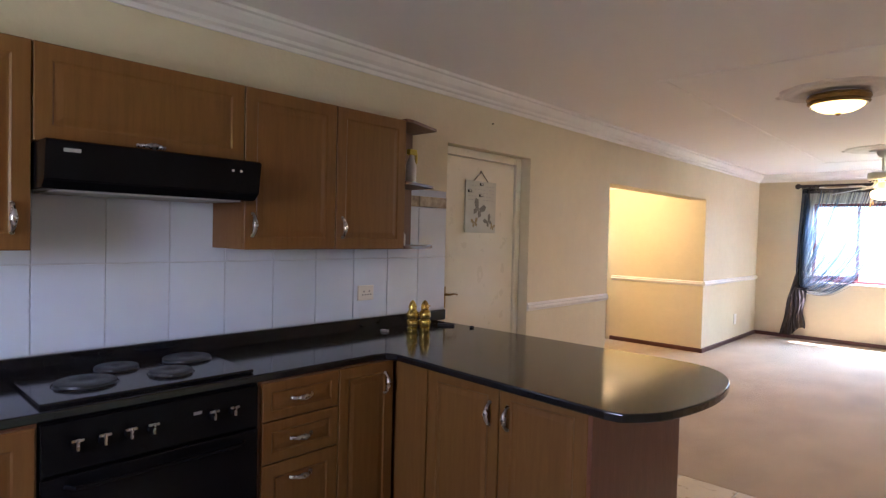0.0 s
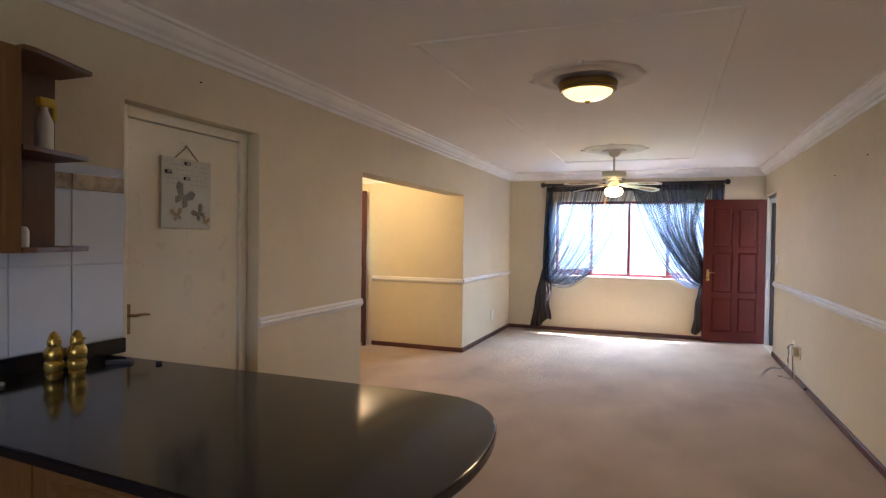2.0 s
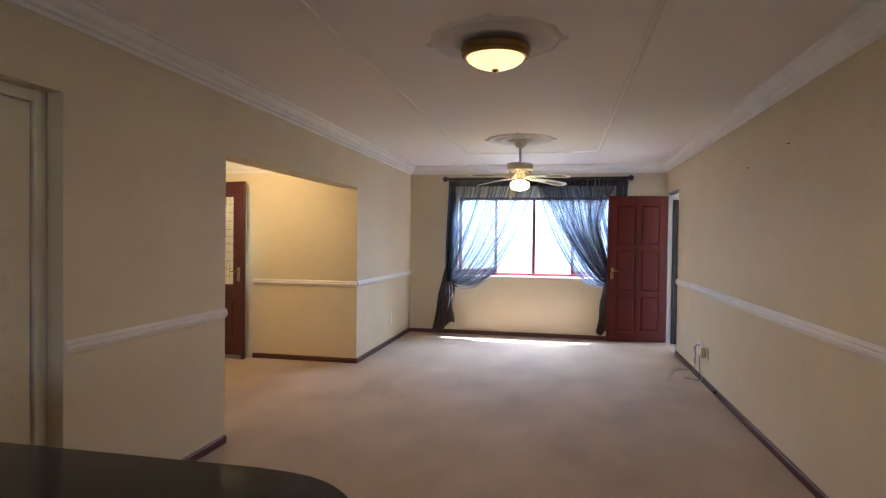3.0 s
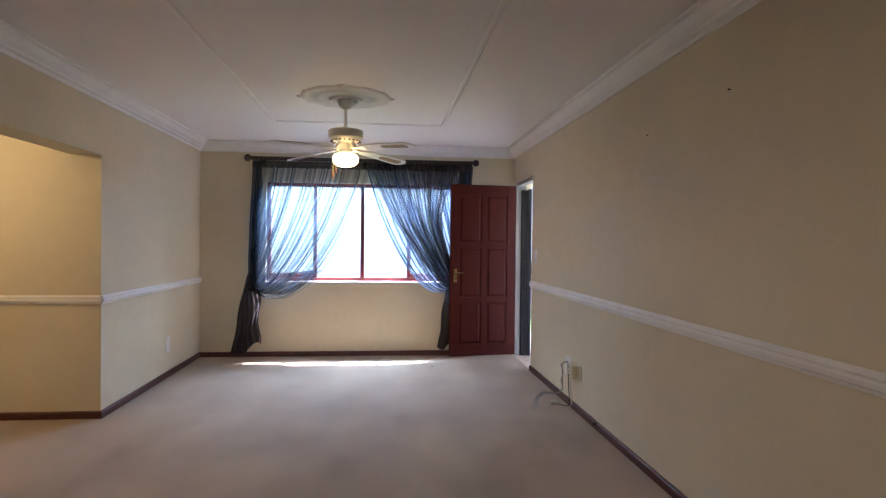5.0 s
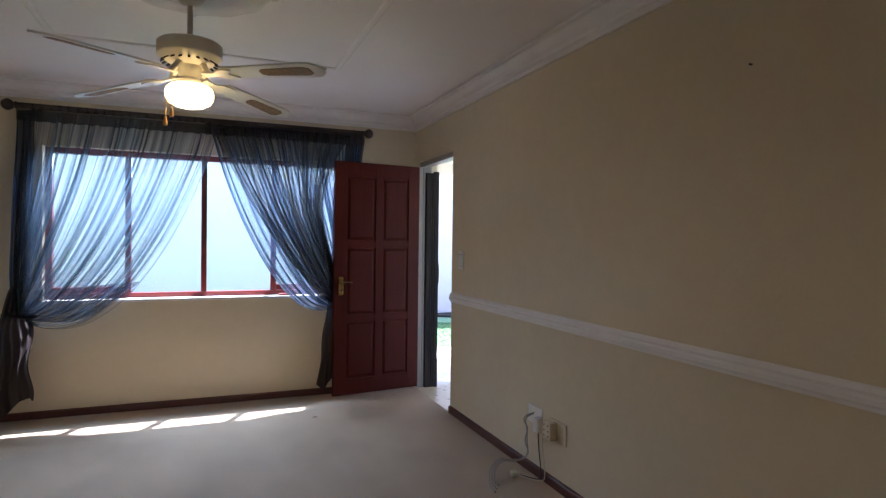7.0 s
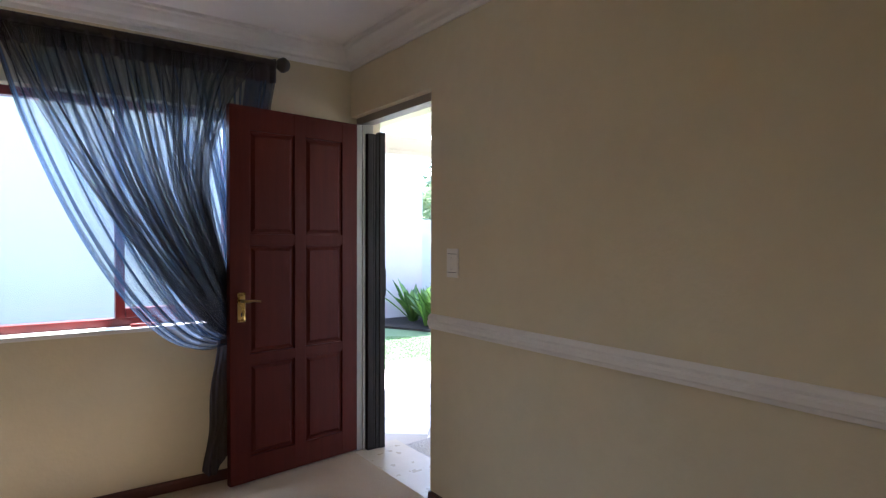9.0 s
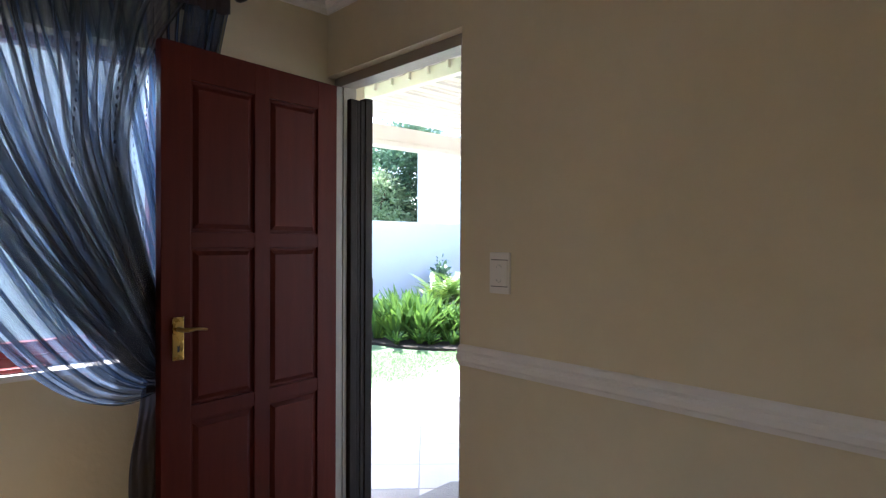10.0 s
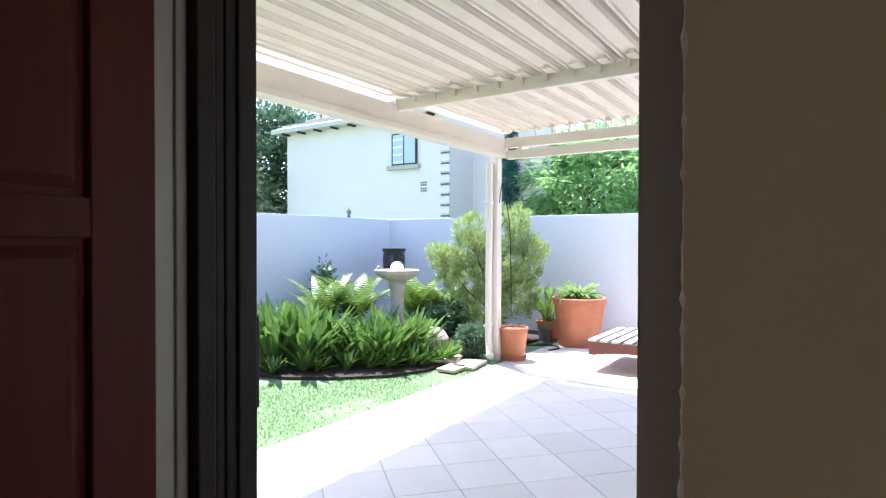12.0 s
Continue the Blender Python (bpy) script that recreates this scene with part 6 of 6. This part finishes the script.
pot((7.85, 12.55, GZ + 0.036), 0.085, 0.16, M_BLUEGREY, "small blue-grey pot on a saucer")
plant("pot_plant", (7.85, 12.55, GZ + 0.18), "small succulent in the blue-grey pot", "plant", [("leaves", straps(16, 0.10, 0.02, 1.0, 65), M_SHRUB, 0)])
hose = thing("garden_hose", (7.4, 12.5, GZ + 0.01), "dark hose lying in a loop on the paving", "hose")
part("hose", tube([tuple(bez([(7.05, 12.55, 0.0 + GZ + 0.02), (7.2, 12.72, GZ + 0.05), (7.5, 12.6, GZ + 0.02), (7.65, 12.35, GZ + 0.02), (7.5, 12.2, GZ + 0.02), (7.3, 12.25, GZ + 0.02)], q / 40)) for q in range(41)], 0.010, 8), M_GATE, hose, "", True)
wire = thing("trellis_wire", (6.55, 12.62, GZ), "thin bent wire hoop beside the post", "wire hoop")
part("wire_loop", tube([tuple(bez([(6.46, 12.50, 1.75), (6.44, 12.45, 1.98), (6.50, 12.44, 2.05 - 0.25), (6.62, 12.45, 1.5), (6.72, 12.48, 0.9), (6.76, 12.5, 0.45)], q / 40)) for q in range(41)], 0.005, 6), M_GATE, wire, "", True)

# slatted bench
ben = thing("garden_bench", (7.0, 10.9, GZ + 0.006), "low curved bench with white slats on a red-brown base", "bench")
for k in range(9):
    y = 11.42 - k * 0.125
    part("slat", boxes((6.50, 7.58, y - 0.043, y + 0.043, 0.262, 0.285), bevel=0.006), M_BENCHW, ben, "weathered white slat")
# Board added below so the gaps between slats look shaded.
part("under_board", boxes((6.57, 7.50, 10.40, 11.41, 0.215, 0.235), bevel=0.003), M_BENCHR, ben, "red-brown board added under the slats to darken their gaps")
for x in (6.52, 7.50):
    bm = bmesh.new()
    n = 14
    for i in range(n):
        y0, y1 = 11.46 - 1.1 * i / n, 11.46 - 1.1 * (i + 1) / n
        d = 0.10 + 0.05 * abs(2 * (i + 0.5) / n - 1) ** 2
        box(bm, x, x + 0.045, y1, y0, 0.262 - d, 0.260)
    part("curved_rail", bm, M_BENCHR, ben, "red-brown curved rail")
part("end_rail", boxes((6.565, 7.50, 11.415, 11.46, 0.13, 0.260), bevel=0.006), M_BENCHR, ben)
for x in (6.60, 7.44):
    for y in (10.95, 10.50):
        part("leg", boxes((x, x + 0.06, y - 0.03, y + 0.03, GZ + 0.012, 0.262), bevel=0.006), M_BENCHR, ben)
mat_ = thing("door_mat", (1.75, 9.9, GZ + 0.012), "grey ribbed door mat outside the patio door", "door mat")
part("mat_body", prism([(1.42, 9.62), (1.92, 9.62), (1.96, 9.66), (1.96, 10.30), (1.92, 10.335), (1.42, 10.295), (1.40, 10.26)], GZ + 0.012, GZ + 0.026, 0.003), M_MAT, mat_)

# ---- trees beyond the wall ----


def tree(place, h, crown, n, leaf, mat, seed, label, aspect=2.4, clumps=120, droop=0.35):
    t = thing("tree", place, label, "tree", "trees beyond the wall")
    rnd = random.Random(seed)
    part("trunk", tube([(0, 0, 0), (0.08, 0.05, h * 0.25), (-0.05, 0.1, h * 0.5), (0.05, 0, h * 0.85)], [0.16, 0.13, 0.09, 0.02], 10), M_BARK, t, "", True, True)
    for k in range(9):
        a, z = k * 2.4, h * (0.25 + 0.06 * k)
        part("limb", tube([(0, 0, z), (crown.x * 0.4 * math.cos(a), crown.y * 0.4 * math.sin(a), z + 0.5), (crown.x * 0.85 * math.cos(a), crown.y * 0.85 * math.sin(a), z + 0.8)], [0.06, 0.035, 0.01], 7), M_BARK, t, "", True, True)
    vs, fs = cloud(lambda u: Vector((u.x * crown.x, u.y * crown.y, u.z * crown.z)), n, leaf, seed, aspect, droop, clumps)
    ob = new("crown", mesh_from("crown", vs, fs, mat))
    ob.parent, ob.location = t, (0, 0, h - crown.z * 0.9)
    return t


tree((14.4, 25.6, GZ), 5.9, Vector((1.7, 2.0, 2.7)), 18000, 0.22, M_TREEA, 71, "tall dark green tree beyond the neighbour's wall", 2.6, 170)
tree((12.7, 25.2, GZ), 3.75, Vector((1.05, 1.1, 1.5)), 9000, 0.20, M_BUSH, 72, "feathery pale green tree in front of the dark one", 3.0, 90, 0.6)
tree((14.8, 14.35, GZ), 4.0, Vector((1.4, 1.75, 1.9)), 26000, 0.19, M_TREEB, 73, "feathery bright green tree over the garden wall", 3.6, 150, 0.7)
tree((17.5, 14.6, GZ), 4.2, Vector((1.6, 1.6, 2.1)), 9000, 0.2, M_TREEB, 74, "feathery green tree behind the cypress", 3.2, 110, 0.6)
tree((19.0, 12.2, GZ), 5.6, Vector((2.6, 3.0, 2.8)), 9000, 0.3, M_TREEB, 75, "pale green distant tree", 2.4, 110, 0.4)
cyp = thing("cypress", (14.2, 16.30, GZ), "narrow dark blue-green cypress beyond the garden wall", "tree", "trees beyond the wall")
part("trunk", tube([(0, 0, 0), (0, 0, 2.0), (0, 0, 4.6)], [0.1, 0.07, 0.02], 8), M_BARK, cyp, "", True, True)
vs, fs = lobed([(0, 0, 0.5 + 0.22 * k, 0.34 - 0.011 * k) for k in range(20)], 22000, 0.15, 76)
ob = new("crown", mesh_from("crown", vs, fs, M_CYPRESS))
ob.parent, ob.location = cyp, (0, 0, 0)

# ---- pavers and lawn ----
for k, (x, y, a, w, d) in enumerate(((6.0, 12.62, 8, 0.42, 0.26), (6.05, 12.92, 20, 0.40, 0.28), (6.42, 13.12, 30, 0.38, 0.26), (6.72, 13.42, 38, 0.38, 0.28), (6.98, 13.75, 40, 0.36, 0.26), (5.72, 12.66, 4, 0.30, 0.22))):
    bm = boxes((-w / 2, w / 2, -d / 2, d / 2, 0, 0.035), bevel=0.008)
    bm.transform(pose(x, y, GZ + 0.012 if y < 12.8 else GZ + 0.034, 0, 0, a))
    tagged(part("stepping_stone", bm, M_PAVER), "sandy stepping stone set in the bed", "stepping stone", "stepping stones")
rg = random.Random(3)
vs, fs = [], []
for k in range(95000):
    x, y = rg.uniform(1.4, 6.4), 12.43 + rg.random() * 3.2
    if x > 5.9 - max(0, y - 12.5) * 1.3 + 0.0 or (x > 4.0 and y > 13.95) or (x > 4.5 and y > 13.35) or (x > 5.0 and y > 13.0):
        continue
    if y < 12.75 and rg.random() < 0.35 * (1 + math.sin(x * 5)):
        continue
    a, h = rg.uniform(0, 6.283), rg.uniform(0.008, 0.024)
    c, s = math.cos(a) * 0.0035, math.sin(a) * 0.0035
    lx, ly = rg.gauss(0, 0.012), rg.gauss(0, 0.012)
    b = len(vs)
    vs += [(x - c, y - s, GZ), (x + c, y + s, GZ), (x + lx, y + ly, GZ + h)]
    fs.append((b, b + 1, b + 2))
lawn = tagged(new("lawn_grass", mesh_from("lawn_grass", vs, fs, M_GRASS)), "short pale green lawn grass beside the patio", "grass", kind="stuff")

# ---- tiles, one by one ----


def shared_tile(name, w, d, h, material, bevel):
    return mesh_of(tile_bm(w, d, h, bevel), name, material)


def tile_bm(w, d, h, b):
    """A tile with a chamfered top edge, open below."""
    bm = bmesh.new()
    r0 = [bm.verts.new((x * w / 2, y * d / 2, 0)) for x, y in ((-1, -1), (1, -1), (1, 1), (-1, 1))]
    r1 = [bm.verts.new((x * w / 2, y * d / 2, h - b)) for x, y in ((-1, -1), (1, -1), (1, 1), (-1, 1))]
    r2 = [bm.verts.new((x * (w / 2 - b), y * (d / 2 - b), h)) for x, y in ((-1, -1), (1, -1), (1, 1), (-1, 1))]
    for a, c in ((r0, r1), (r1, r2)):
        for k in range(4):
            bm.faces.new((a[k], a[(k + 1) % 4], c[(k + 1) % 4], c[k]))
    bm.faces.new(r2)
    return bm


me = shared_tile("wall_tile", 0.257, 0.322, 0.008, M_TILE, 0.002)
me3 = shared_tile("wall_tile", 0.257, 0.348, 0.008, M_TILE, 0.002)
me2 = shared_tile("border_tile", 0.257, 0.068, 0.009, M_BORDER, 0.002)
grout = part("tile_grout", boxes((XL + 0.0005, XL + 0.003, YS + 0.02, 2.972, 0.969, 1.765)), M_GROUT, wall_west)
for k in range(18):
    y = 2.972 - 0.13 - 0.2605 * k
    if y < YS + 0.1:
        break
    for z, m_ in ((1.147, me3), (1.486, me), (1.686, me2)):
        if m_ is me2 and y < 2.3:
            continue
        o = new(m_.name, m_)
        o.parent = wall_west
        o.matrix_basis = Matrix(((0, 0, 1, XL + 0.002), (1, 0, 0, y), (0, 1, 0, z), (0, 0, 0, 1)))
me = shared_tile("floor_tile", 0.326, 0.326, 0.006, M_FLOORTILE, 0.002)
for i in range(11):
    for j in range(17):
        x, y = XL + 0.17 + 0.333 * i, 3.78 - 0.168 - 0.333 * j
        if x > XR - 0.15 or y < YS + 0.15:
            continue
        o = new("floor_tile", me)
        o.parent, o.location = floor_kitchen, (x, y, -0.006)
me = shared_tile("patio_tile", 0.359, 0.359, 0.008, M_PATIO, 0.003)
ca, sa = math.cos(radians(-41.6)), math.sin(radians(-41.6))
for i in range(-30, 31):
    for j in range(-30, 31):
        x = 3.770 + ((i + 0.5) * ca - (j + 0.5) * sa) * 0.364
        y = 11.046 + ((i + 0.5) * sa + (j + 0.5) * ca) * 0.364
        if 1.58 < x < 8.35 and 8.2 < y < 12.16:
            o = new("patio_tile", me)
            o.parent, o.location, o.rotation_euler = patio, (x, y, GZ + 0.002), (0, 0, radians(-41.6))
